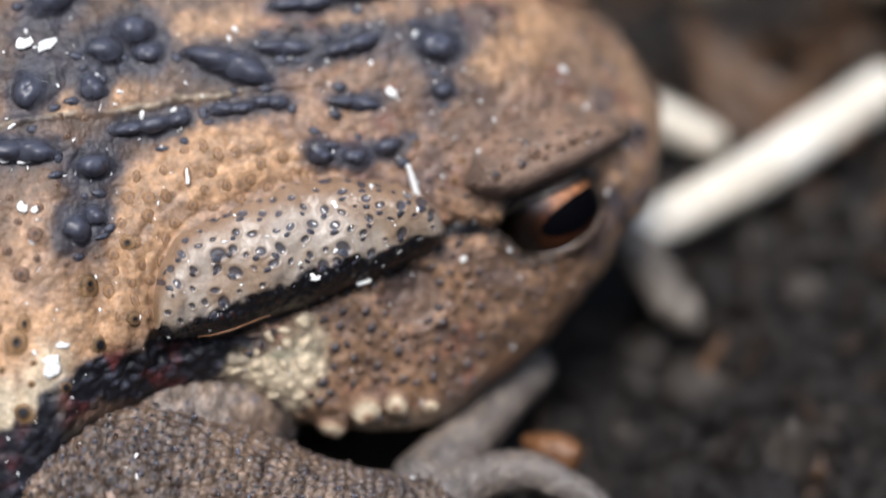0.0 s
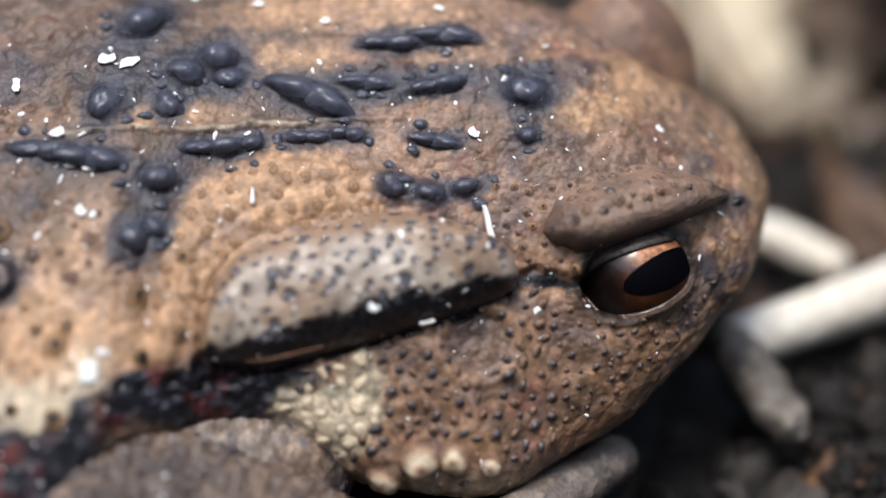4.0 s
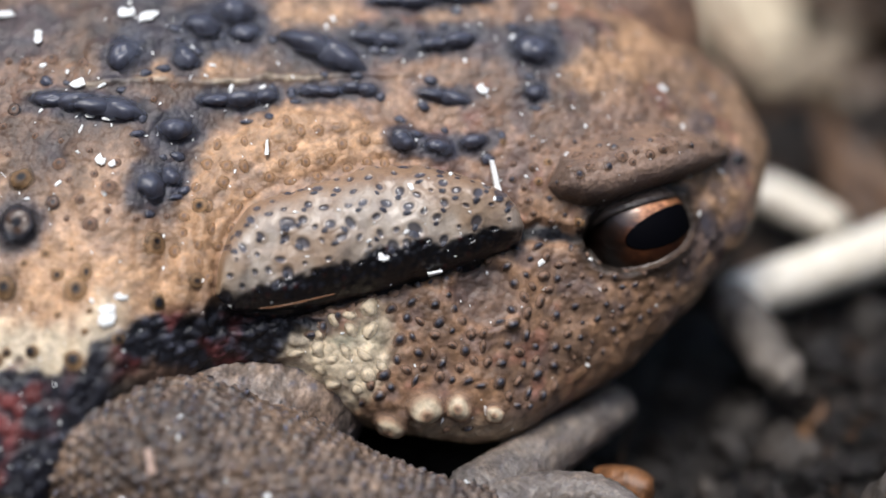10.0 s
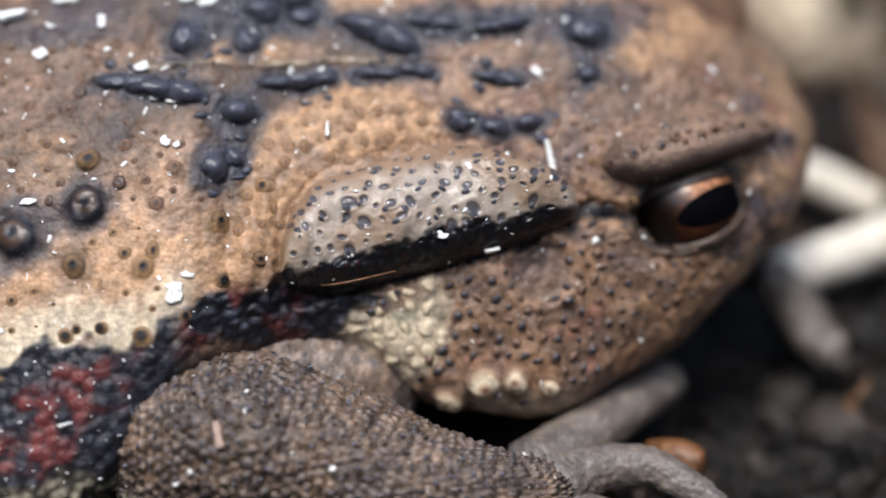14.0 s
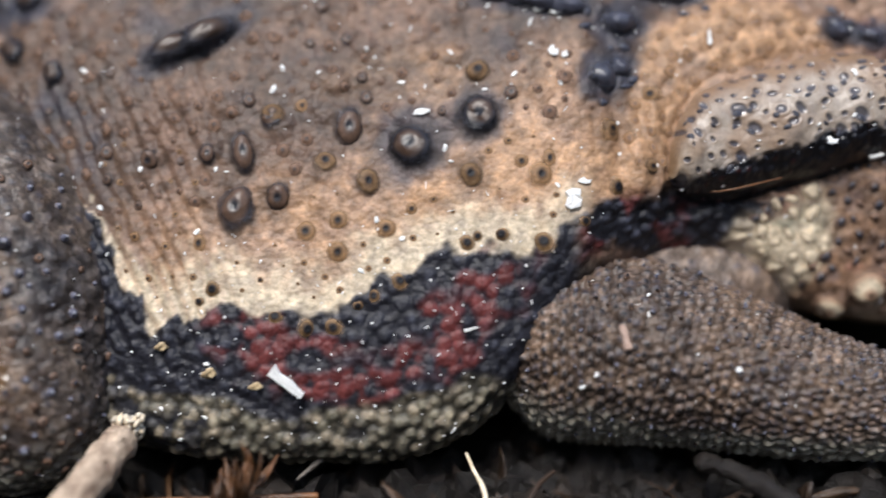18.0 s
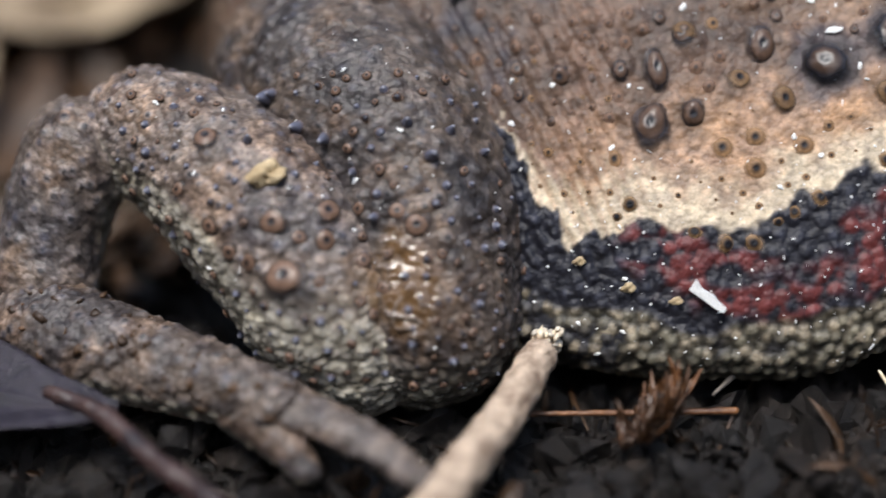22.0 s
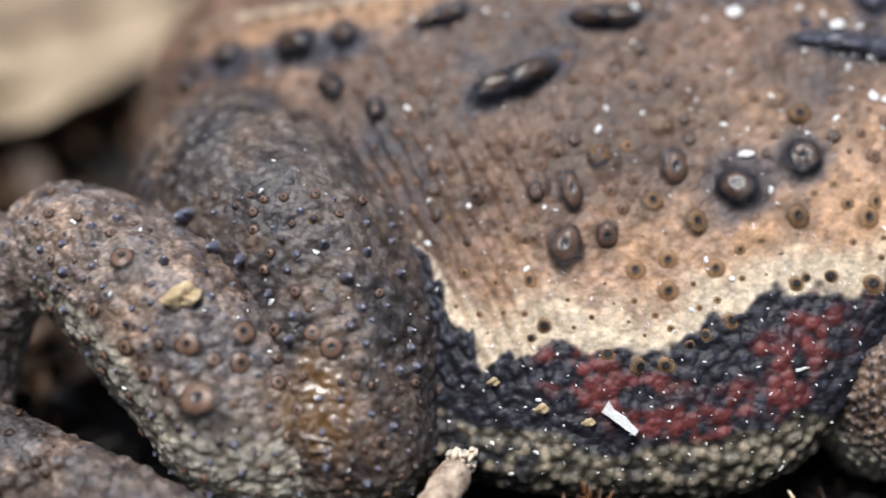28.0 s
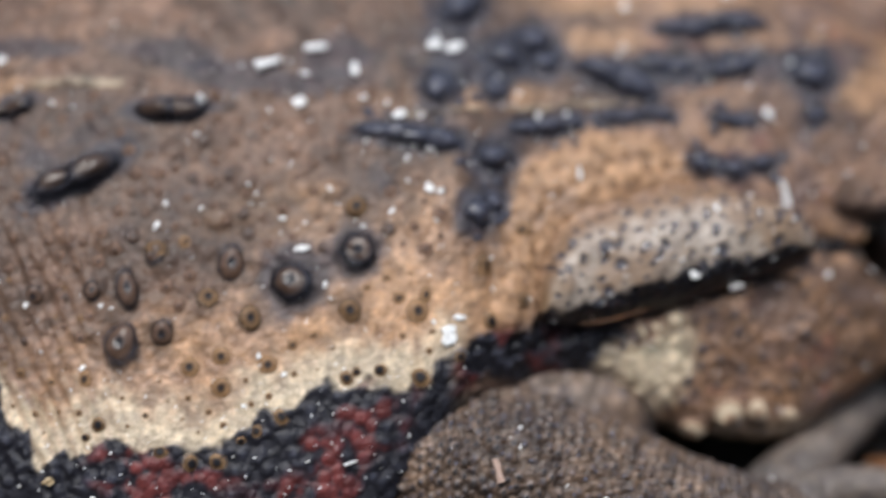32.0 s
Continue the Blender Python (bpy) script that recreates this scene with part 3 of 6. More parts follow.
def body_skin(P):
    """Pigment, painted shade and relief of trunk and head."""
    mid = curve(ST_X, ST_MID, P[..., 0])
    x = P[..., 0]
    ym = mid - np.abs(P[..., 1] - mid)
    v = UPV[1] * ym + UPV[2] * P[..., 2]
    xw = x + 0.5 * fbm(P, 2.2, 3, 5) + 0.25 * vnoise(P, 0.5, 8)
    vw = v + 0.5 * fbm(P, 2.2, 3, 6) + 0.25 * vnoise(P, 0.5, 9)
    big, mid_n = fbm(P, 9.0, 4, 1), fbm(P, 2.6, 4, 2)
    low_side = P[..., 2] < curve(ST_X, ST_WIDE, x)
    col = mix(BROWN, GREY, smooth(-0.25, 0.45, big + 0.5 * mid_n))
    col = mix(col, TAN, 0.45 * smooth(0.0, 0.5, -big + 0.3 * mid_n))
    col = mix(col, GREY * 0.75, 0.6 * smooth(0.05, 0.4, fbm(P, 1.5, 3, 3)) * smooth(-14, -24, x))
    for row in TAN_PATCHES + [(-18.6, 11.8, 2.4, 4.2, 0), (-22, 12, 4, 3.5, 0)]:
        col = mix(col, ORANGE, 0.8 * smooth(1.25, 0.55, spot(xw, vw, row) + 0.25 * mid_n))
    for row in SHADE_PATCHES:
        col = mix(col, mix(GREY * 0.9, BLUE, smooth(-0.1, 0.5, mid_n)), 0.8 * smooth(1.25, 0.45, spot(xw, vw, row) + 0.5 * mid_n))
    head = smooth(-9, -3, x)
    cheek = head * smooth(17, 14, v + 0.25 * (-x))
    col = mix(col, mix(np.array([0.27, 0.155, 0.09]), np.array([0.17, 0.105, 0.07]), smooth(-0.2, 0.4, mid_n)), 0.9 * cheek)
    snout = smooth(14, 19, x)
    col = mix(col, np.array([0.30, 0.19, 0.115]), 0.6 * snout)
    col = mix(col, BLUE * 1.6, 0.75 * snout * smooth(0.15, 0.5, fbm(P, 3.0, 3, 31)))
    col = mix(col, np.array([0.33, 0.2, 0.125]), 0.55 * head * smooth(0.05, 0.4, fbm(P, 2.4, 3, 36)))
    col = mix(col, np.array([0.135, 0.1, 0.1]), 0.5 * head * smooth(0.08, 0.4, fbm(P, 1.8, 3, 37)))
    col = mix(col, np.array([0.24, 0.1, 0.075]), 0.5 * head * smooth(0.2, 0.5, fbm(P, 2.2, 3, 38)))
    # the shoulder, tan, in front of the row of knobs
    sh = outline_distance(SHOULDER, xw, vw)
    col = mix(col, mix(ORANGE, TAN * 0.9, smooth(0, 0.5, mid_n)), 0.95 * smooth(0.6, -0.8, sh))
    # the pale stripe along the flank and the red and black below it
    cx = [p[0] for p in CREAM_EDGE]
    edge = np.interp(x, cx, [p[1] for p in CREAM_EDGE]) + 0.75 * vnoise(P, 1.5, 21) + 0.4 * vnoise(P, 0.6, 22)
    edge = edge + smooth(-43, -48, x) * (2.0 * fbm(P * np.array([2.2, 1, 1]), 2.2, 3, 74) + 0.1)
    bx = [p[0] for p in BELLY_EDGE]
    low = np.interp(x, bx, [p[1] for p in BELLY_EDGE]) + 1.4 * vnoise(P, 2.4, 23)
    flank = smooth(-62, -55, x) * smooth(-19.5, -22, x)
    d = v - edge
    col = mix(col, mix(TAN * 1.15, ORANGE * 1.1, smooth(-0.3, 0.3, mid_n)), 0.9 * flank * smooth(-54, -46, x + 0.35 * (d - 3)) * smooth(15, 7, d + 3 * big + 0.25 * (-30 - x)))
    grain = np.sin((x * 0.9 + v * 0.43) / 0.13 + 2.6 * fbm(P, 2.5, 3, 70))
    wide_c = np.interp(x, [-54, -52.6, -51, -48, -44, -40, -33, -26], [0.15, 1.4, 4.2, 5.4, 4.9, 4.6, 4.4, 4.6])
    streak = smooth(-42, -48, x)
    pale_s = smooth(1.0, 0.15, d / wide_c + 0.35 * mid_n + 0.13 * vnoise(P, 0.7, 24) + 0.12 * grain * streak * smooth(-0.3, 0.3, fbm(P, 2.0, 2, 73)))
    col = mix(col, mix(CREAM, TAN * 1.2, 0.4 * streak * smooth(0.2, 0.9, grain)), flank * pale_s)
    f1, f2, who = cells(P, 0.8, 40)
    rd = line_distance(RED_ZONE, x, v)
    redness = 0.95 * smooth(0.15, 0.55, 1.0 - rd / 3.4 + 0.55 * fbm(P, 2.6, 3, 25)) * smooth(-50, -45, x)
    band = mix(mix(INK * 2, BLUE * 1.25, smooth(0.6, 0.15, f1) * who), mix(REDC, REDC * 1.6, who), redness * smooth(-0.3, 0.25, vnoise(P, 1.3, 26)) * smooth(0.85, 0.5, f1))
    col = mix(col, band, flank * smooth(0.25, -0.25, d))
    granule = smooth(0.75, 0.25, f1)
    belly = mix(np.array([0.04, 0.036, 0.028]), mix(PALE * 0.8, CREAM * 0.62, who ** 2), granule)
    wb = smooth(0.3, -0.6, v - low) * smooth(-15, -22, x)
    belly = mix(belly, mix(INK * 2, BLUE, who), 0.8 * smooth(0.0, 0.4, fbm(P, 4.0, 2, 27) + 0.25 * smooth(-43, -50, x)) * (who < 0.7))
    col = mix(col, belly, wb)
    # the black line behind the eye and the black patch over the foreleg
    bl = line_distance(BLACK_LINE, xw, vw)
    wide_l = np.interp(x, [-15, -8, 0, 5, 9], [0.8, 1.0, 0.9, 0.5, 0.3])
    col = mix(col, INK, smooth(0.35, -0.2, bl - wide_l))
    bp = outline_distance(BLACK_PATCH, xw, vw)
    arm_dark = smooth(0.5, -0.6, bp)
    s1, _, sw = cells(P * np.array([0.7, 1, 1]), 0.66, 44)
    scale_top = smooth(0.7, 0.2, s1)
    col = mix(col, mix(mix(INK * 1.5, BLUE * 1.3, scale_top * sw), REDC, 0.8 * smooth(0.1, 0.4, fbm(P, 2.0, 3, 29))), arm_dark)
    # the armpit behind the foreleg: its shade painted in near-black
    armpit_shade = smooth(6.5, 4.5, v) * smooth(-24, -20, x) * smooth(-7, -10, x)
    col = mix(col, INK * 1.5, armpit_shade)
    # cheek: cream patch, ear drum
    cp = spot(xw, vw, (-7.6, 5.8, 6.2, 3.0, 40)) + 0.4 * mid_n
    col = mix(col, mix(CREAM, PALE, smooth(0.1, 0.5, mid_n)), smooth(1.15, 0.7, cp))
    jaw = smooth(3.5, 1.5, v) * smooth(-9, -6, x) * smooth(9, 4, x)
    col = mix(col, mix(TAN, CREAM * 0.85, 0.6), 0.85 * jaw)
    pl = np.minimum(line_distance(PALE_LINE, x + 0.3 * mid_n, v + 0.5 * fbm(P, 3.0, 2, 33)), line_distance(PALE_LINE_REAR, x, v + 0.4 * fbm(P, 3.0, 2, 34)) - 0.12)
    col = mix(col, CREAM * 0.8, 0.7 * smooth(0.42, 0.05, pl + 0.25 * np.abs(vnoise(P, 0.8, 35))) * smooth(-0.4, 0.2, mid_n))
    for row in BACK_PATCHES + [(20.6, 20.2, 1.5, 1.2, 30), (18.8, 15.2, 0.9, 2.2, 20), (17.0, 12.4, 1.0, 1.0, 0), (9.0, 29.0, 3.5, 1.6, 10), (-30, 27.5, 4, 1.2, 5)]:
        col = mix(col, BLUE, 0.7 * smooth(1.2, 0.6, spot(xw, vw, row) + 0.4 * mid_n))
    for row in DARK_KNOBS + BACK_KNOBS + REAR_KNOBS[:4]:
        col = mix(col, BLUE, 0.85 * smooth(2.0, 1.05, spot(xw, vw, row) + 0.3 * mid_n))
    tymc = spot(x, v, (2.9, 11.0, 2.3, 2.2, 0))
    # the drum's shading, dark upper left to lighter lower right, is painted in
    col = mix(col, mix(np.array([0.085, 0.06, 0.054]), np.array([0.16, 0.105, 0.08]), smooth(-0.8, 0.8, 0.5 * (x - 2.9) - 0.6 * (v - 11.0) + mid_n)), 0.85 * smooth(1.1, 0.8, tymc + 0.2 * mid_n))
    # eye socket and its rim, coloured near-black
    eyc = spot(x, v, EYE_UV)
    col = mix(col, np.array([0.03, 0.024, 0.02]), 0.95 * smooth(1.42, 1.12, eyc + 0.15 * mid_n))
    for row in RING_WARTS:
        col = mix(col, GREY * 0.8, 0.5 * smooth(1.9, 0.9, spot(xw, vw, row) + 0.3 * mid_n))
    col = mix(col, PALE * 0.9, smooth(2.0, 0.3, P[..., 2]) * low_side * 0.6 * smooth(-20, -26, x))
    n1, n2, nw = cells(P * np.array([1, 1, 0.8]), 1.25, 91)
    net = smooth(0.3, 0.05, n2 - n1)
    tanny = smooth(0.13, 0.24, col[..., 0])
    col = col * (1 + tanny * (0.16 * net - 0.22 * smooth(0.2, 0.08, n1)))[..., None]
    col = col * (1 - 0.3 * (1 - 0.8 * flank * pale_s) * smooth(0.05, 0.35, fbm(P, 1.0, 3, 93)) + 0.14 * smooth(0.05, 0.35, fbm(P, 1.3, 3, 94)))[..., None]
    # shade painted into the pits between granules; tone varies from granule to granule
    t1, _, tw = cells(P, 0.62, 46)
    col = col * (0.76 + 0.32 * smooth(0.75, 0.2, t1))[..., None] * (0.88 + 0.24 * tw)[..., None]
    # relief
    g1, _, _ = cells(P, 2.1, 50)
    h = 0.45 * fbm(P, 7.0, 3, 60) + 0.06 * fbm(P, 1.4, 3, 61) + 0.03 * np.abs(vnoise(P, 0.55, 62))
    fine1, _, _ = cells(P, 0.85, 52)
    h += 0.075 * smooth(0.7, 0.2, fine1) * (1 - flank * smooth(6, 2, d) * smooth(-1, 0, d))
    h += head * (0.26 * fbm(P, 2.6, 3, 63) + 0.1 * fbm(P, 0.9, 2, 64))
    h += 0.22 * smooth(0.6, 0.15, g1) * smooth(5, 9, d) * smooth(-15, -22, x)
    h += (0.3 * granule - 0.1) * wb + 0.2 * granule * flank * smooth(0.3, -0.4, d) * (1 - wb) + 0.24 * scale_top * arm_dark
    fold = np.sin((x * 0.9 + v * 0.43) / 0.17 + 2.6 * fbm(P, 2.5, 3, 70)) + 0.4 * np.sin((x * 0.9 + v * 0.43) / 0.41 + 3.0 * fbm(P, 3.0, 3, 72))
    h += 0.09 * fold * smooth(-42, -49, x) * smooth(-64, -58, x) * smooth(-3, 1, v) * smooth(22, 14, v)
    neck = np.sin(x / 0.26 + 1.8 * fbm(P, 4.0, 2, 71))
    h += 0.17 * neck * np.exp(-((x + 17.2 + 0.1 * (v - 14)) / 2.0) ** 2) * smooth(20, 15, v) * smooth(7, 9, v)
    h += 0.16 * smooth(0.4, 0.05, pl)
    h += -0.32 * smooth(1.1, 0.75, tymc) + 0.22 * np.exp(-((tymc - 1.2) / 0.16) ** 2)
    eye = spot(x, v, EYE_UV)
    h += -3.4 * smooth(1.1, 0.8, eye) * (P[..., 1] < mid)
    h += 0.22 * np.exp(-((eye - 1.2) / 0.1) ** 2) * (v < 16.5)
    h += -0.5 * smooth(0.5, 0.0, bl - wide_l)
    # the swollen shoulder, finely creased along its border, and the groove between it and the gland
    gl = outline_distance(GLAND_TOP + GLAND_LOW[::-1][1:-1], x, v)
    swell = np.maximum(smooth(0.6, -2.2, sh), smooth(3.2, 1.8, gl) * smooth(2.6, 0.8, sh))
    h += 0.8 * swell - 0.22 * np.exp(-((gl - 0.15) / 0.35) ** 2) * smooth(12, 14, v + 0.3 * np.clip(-x, 0, 20))
    h += 0.04 * np.sin(gl / 0.2 + 2.4 * fbm(P, 2.6, 3, 75)) * swell * smooth(-2, -8, x)
    return col, h


share = np.concatenate([np.linspace(0.0, 0.34, 320, endpoint=False), np.linspace(0.34, 0.86, 60, endpoint=False), np.linspace(0.86, 1.0, 90, endpoint=False)])
raw = even_rings(body_grid(920, np.linspace(0, 2 * np.pi, 900, endpoint=False)), share)
outward = -normals(raw)
centre = raw.mean(1, keepdims=True)
if ((raw - centre) * outward).sum() < 0:
    outward = -outward
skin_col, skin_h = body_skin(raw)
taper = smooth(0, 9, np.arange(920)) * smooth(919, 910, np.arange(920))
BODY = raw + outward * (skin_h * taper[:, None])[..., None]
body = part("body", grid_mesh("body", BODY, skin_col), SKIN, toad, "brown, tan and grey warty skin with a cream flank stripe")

from mathutils.bvhtree import BVHTree


def tree_of(P, ring=True, step=3):
    Q = P[::step, ::step]
    n, m, _ = Q.shape
    quads = []
    for i in range(n - 1):
        for j in range(m if ring else m - 1):
            k = (j + 1) % m
            quads.append((i * m + j, i * m + k, (i + 1) * m + k, (i + 1) * m + j))
    return BVHTree.FromPolygons([Vector(p) for p in Q.reshape(-1, 3)], quads)


BODY_TREE = tree_of(BODY)
BASE_TREE = tree_of(raw)


def on_skin(u, v, tree):
    """Where the line of sight through (u, v) on the flank map meets a skin, and the skin's normal there."""
    start = Vector(UPV * v + np.array([u, 0, 0]) - INTO * 120)
    place, normal, _, _ = tree.ray_cast(start, Vector(INTO))
    if place is None:
        return None, None
    if normal.dot(Vector(INTO)) > 0:
        normal = -normal
    return place, normal


def set_on(place, normal, deg=0, sx=1.0, sy=1.0, sz=1.0):
    """The pose of a piece that lies on a skin: its x axis along the toad, turned by deg."""
    z = normal.normalized()
    x = Vector((1, 0, 0))
    x = (x - z * x.dot(z)).normalized()
    y = z.cross(x)
    turn = Matrix((x, y, z)).transposed().to_4x4()
    return Matrix.Translation(place * MM) @ turn @ Matrix.Rotation(radians(deg), 4, "Z") @ Matrix.Diagonal((sx, sy, sz, 1))


def dome(name, colours, seed, sharp=0.5, rough=0.12, rings=9, spokes=16, dip=0.0, mat=None):
    """A wart of radius 1 mm: colours from rim to tip; dip: a pore in its top."""
    r = np.linspace(1.15, 0.02, rings)
    prof = 1.15 * smooth(1.15, 0.1, r) ** sharp - 0.14 - dip * np.exp(-(r / 0.28) ** 2)
    a = np.linspace(0, 2 * np.pi, spokes, endpoint=False)
    P = np.stack([r[:, None] * np.cos(a), r[:, None] * np.sin(a), np.repeat(prof[:, None], spokes, 1)], -1)
    P = P * (1 + rough * fbm(P + seed * 7.3, 1.1, 3, seed))[..., None]
    stops = np.linspace(0, 1, len(colours))
    q = 1 - r / 1.15 + 0.0
    col = np.stack([np.interp(q, stops, [c[k] for c in colours]) for k in range(3)], -1)
    col = np.repeat(col[:, None], spokes, 1) * (1 + 0.35 * fbm(P + seed * 3.1, 0.5, 3, seed + 5))[..., None]
    rim = np.clip((1.12 - r[:, None] + 0.16 * fbm(P + seed, 0.45, 2, seed + 9)) / 0.5, 0, 1)
    me = grid_mesh(name, P, np.clip(col, 0.003, 0.9), extra=rim)
    me.materials.append(mat or WART)
    return me


BLISTER = [dome("brown_wart", [INK * 1.5, INK * 2, INK * 2.5, GREY * 0.4, BROWN * 0.3, GREY * 0.4], s + 5, 0.4, 0.3, 14, 24) for s in range(3)]
KNOB = [dome("dark_wart", [BLUE, BLUE, BLUE * 1.15, BLUE * 1.5, BLUE * 1.3], s, 0.62, 0.45, 14, 26) for s in range(4)]
RING = [dome("ring_wart", [BROWN * 0.8, GREY * 0.8, np.array([0.17, 0.105, 0.055]), np.array([0.19, 0.115, 0.06]), np.array([0.13, 0.075, 0.038]), INK, INK * 0.5], s + 10, 0.6, 0.35, 14, 20, 0.22, MATTE) for s in range(4)]
DARKRING = [dome("dark_ring_wart", [INK * 2, INK * 1.5, BLUE * 0.6, BROWN * 0.4, BROWN * 0.55, BROWN * 0.4, INK * 1.5, INK * 0.5], s + 20, 0.6, 0.35, 14, 20, 0.24) for s in range(3)]
PORE = [dome("pore_wart", [TAN, np.array([0.35, 0.21, 0.11]), np.array([0.27, 0.155, 0.075]), np.array([0.28, 0.165, 0.085]), np.array([0.14, 0.08, 0.04]), INK, INK * 0.4], s + 30, 0.8, 0.2, 12, 16, 0.4, MATTE) for s in range(3)]
LEGRING = [dome("leg_wart", [GREY * 0.8, INK * 3, GREY * 0.5, BROWN * 0.75, BROWN * 0.9, BROWN * 0.7, INK, INK * 0.6], s + 25, 0.6, 0.25, 14, 20, 0.26) for s in range(3)]
EDGEW = [dome("edge_wart", [CREAM, TAN, np.array([0.24, 0.15, 0.07]), np.array([0.12, 0.07, 0.035]), INK, INK, INK], s + 35, 0.7, 0.35, 11, 14, 0.25, MATTE) for s in range(3)]
PALEW = [dome("pale_wart", [BROWN * 0.7, BROWN, TAN, CREAM * 0.85, CREAM * 0.8, TAN * 0.9, GREY * 0.6], s + 40, 0.5, 0.4, 14, 18, mat=MATTE) for s in range(3)]
CHEEKW = [dome("cheek_tubercle", [TAN * 0.75, BROWN * 0.85, BROWN * 0.65, GREY * 0.9, BLUE * 1.2, INK * 2.2, BLUE * 1.4], s + 50, 1.15, 0.3, 9, 12) for s in range(4)]
FLANKW = [dome("flank_tubercle", [BROWN, BROWN * 0.85, BROWN * 0.8, BROWN * 0.9, GREY * 0.8, INK * 2], s + 60, 0.9, 0.25, 9, 12, mat=MATTE) for s in range(4)]
SPINE = [dome("spine_wart", [GREY, GREY * 1.2, BLUE * 2.4, BLUE * 3.2, np.array([0.4, 0.4, 0.43])], s + 70, 1.6, 0.15, 9, 10) for s in range(3)]


def stud(name, rows, meshes, tree, parent, tall, label=""):
    for i, (u, v, a, b, deg) in enumerate(rows):
        place, normal = on_skin(u, v, tree)
        if place is None:
            continue
        ob = part(name, meshes[i % len(meshes)], None, parent, label)
        ob.matrix_basis = set_on(place, normal, deg, a, b, tall * math.sqrt(a * b))


def beaded(rows, grow=1.0):
    """Long warts as rows of beads that run into one another."""
    out = []
    for u, v, a, b, deg in rows:
        n = max(1, int(round(0.85 * a / b)))
        if n == 1:
            out.append((u, v, a * grow, b * grow, deg))
            continue
        c, s = math.cos(radians(deg)), math.sin(radians(deg))
        for k in range(n):
            o = (k - (n - 1) / 2) * 2 * a / (n + 0.35)
            out.append((u + o * c, v + o * s + 0.12 * b * (-1) ** k, 1.65 * a / n * grow, b * grow * (1.05 if k % 2 else 0.92), deg))
    return out


BIGW = [dome("dark_wart", [INK * 2, INK * 1.4, INK * 1.4, INK * 1.8, BROWN * 0.25, BROWN * 0.35, INK * 1.5, INK], s + 15, 0.5, 0.4, 18, 28, 0.14) for s in range(2)]
stud("dark_wart", DARK_KNOBS[:2], BIGW, BODY_TREE, toad, 0.5, "glossy black wart with a brown top")
stud("dark_wart", beaded(DARK_KNOBS[2:12]), KNOB, BODY_TREE, toad, 0.68, "glossy blue-black wart")
stud("brown_wart", beaded([(u, v, a, b * 1.35, deg) for u, v, a, b, deg in DARK_KNOBS[12:] + REAR_KNOBS]), BLISTER, BODY_TREE, toad, 0.75, "glossy dark brown long wart")
stud("dark_wart", beaded(BACK_KNOBS, 1.1), KNOB, BODY_TREE, toad, 0.6, "glossy blue-black wart")
rng = random.Random(17)
around = []
for u, v, a, b, deg in DARK_KNOBS[2:12] + BACK_KNOBS:
    for _ in range(2):
        w, r = rng.uniform(0, 6.28), rng.uniform(1.1, 1.6)
        around.append((u + r * (a + 0.2) * math.cos(w), v + r * (b + 0.3) * math.sin(w), rng.uniform(0.25, 0.6), rng.uniform(0.25, 0.45), rng.uniform(-30, 30)))
stud("blue_tubercle", around, KNOB, BODY_TREE, toad, 0.45)
stud("ring_wart", RING_WARTS[1:3] + RING_WARTS[9:], RING, BODY_TREE, toad, 0.45, "brown wart with a dark pore")
stud("ring_wart", RING_WARTS[:1] + RING_WARTS[3:9], DARKRING, BODY_TREE, toad, 0.5, "dark-rimmed wart with a pore")
stud("pore_wart", [(u, v, a * 1.35, b * 1.35, deg) for u, v, a, b, deg in PORE_WARTS], PORE, BODY_TREE, toad, 0.3)
stud("pore_wart", EDGE_WARTS, EDGEW, BODY_TREE, toad, 0.5)
stud("pale_wart", [(u, v, a * 1.2, b * 1.2, deg) for u, v, a, b, deg in JAW_WARTS[:4] + JAW_WARTS[5:6]], PALEW, BODY_TREE, toad, 0.85, "pale rounded wart on the jaw")


def scatter(count, box, gap, keep, seed, taken=()):
    """Random places (u, v) in a box, no two nearer than gap, where keep says so."""
    rng = random.Random(seed)
    got, tries = [], 0
    held = [(r[0], r[1], max(r[2], r[3]) + 0.3) for r in taken]
    while len(got) < count and tries < count * 60:
        tries += 1
        u, v = rng.uniform(box[0], box[1]), rng.uniform(box[2], box[3])
        if not keep(u, v):
            continue
        if any((u - a) ** 2 + (v - b) ** 2 < (gap * 0.5 + r) ** 2 for a, b, r in held):
            continue
        if any((u - a) ** 2 + (v - b) ** 2 < gap * gap for a, b in got):
            continue
        got.append((u, v))
    return got


def inside(poly, u, v):
    hit = False
    for (ax, ay), (bx, by) in zip(poly, poly[1:] + poly[:1]):
        if (ay > v) != (by > v) and u < (bx - ax) * (v - ay) / (by - ay) + ax:
            hit = not hit
    return hit


GLAND_LINE = GLAND_TOP + GLAND_LOW[::-1][1:-1]
ALL_BIG = DARK_KNOBS + BACK_KNOBS + REAR_KNOBS + RING_WARTS + PORE_WARTS + EDGE_WARTS + JAW_WARTS
rng = random.Random(5)


def on_cheek(u, v):
    low = np.interp(u, [-9, -4, 4, 10, 16, 21], [3.5, 1.5, 2.0, 6.0, 11.0, 16.0])
    high = np.interp(u, [-9, -4, 2, 5, 9, 12, 21], [9.0, 11.5, 13.2, 14.2, 14.2, 12.8, 15.5])
    return low < v < high and (u - 2.9) ** 2 + (v - 11.0) ** 2 > 2.0 ** 2 and spot(u, v, (-7.6, 5.8, 5.6, 2.6, 40)) > 1


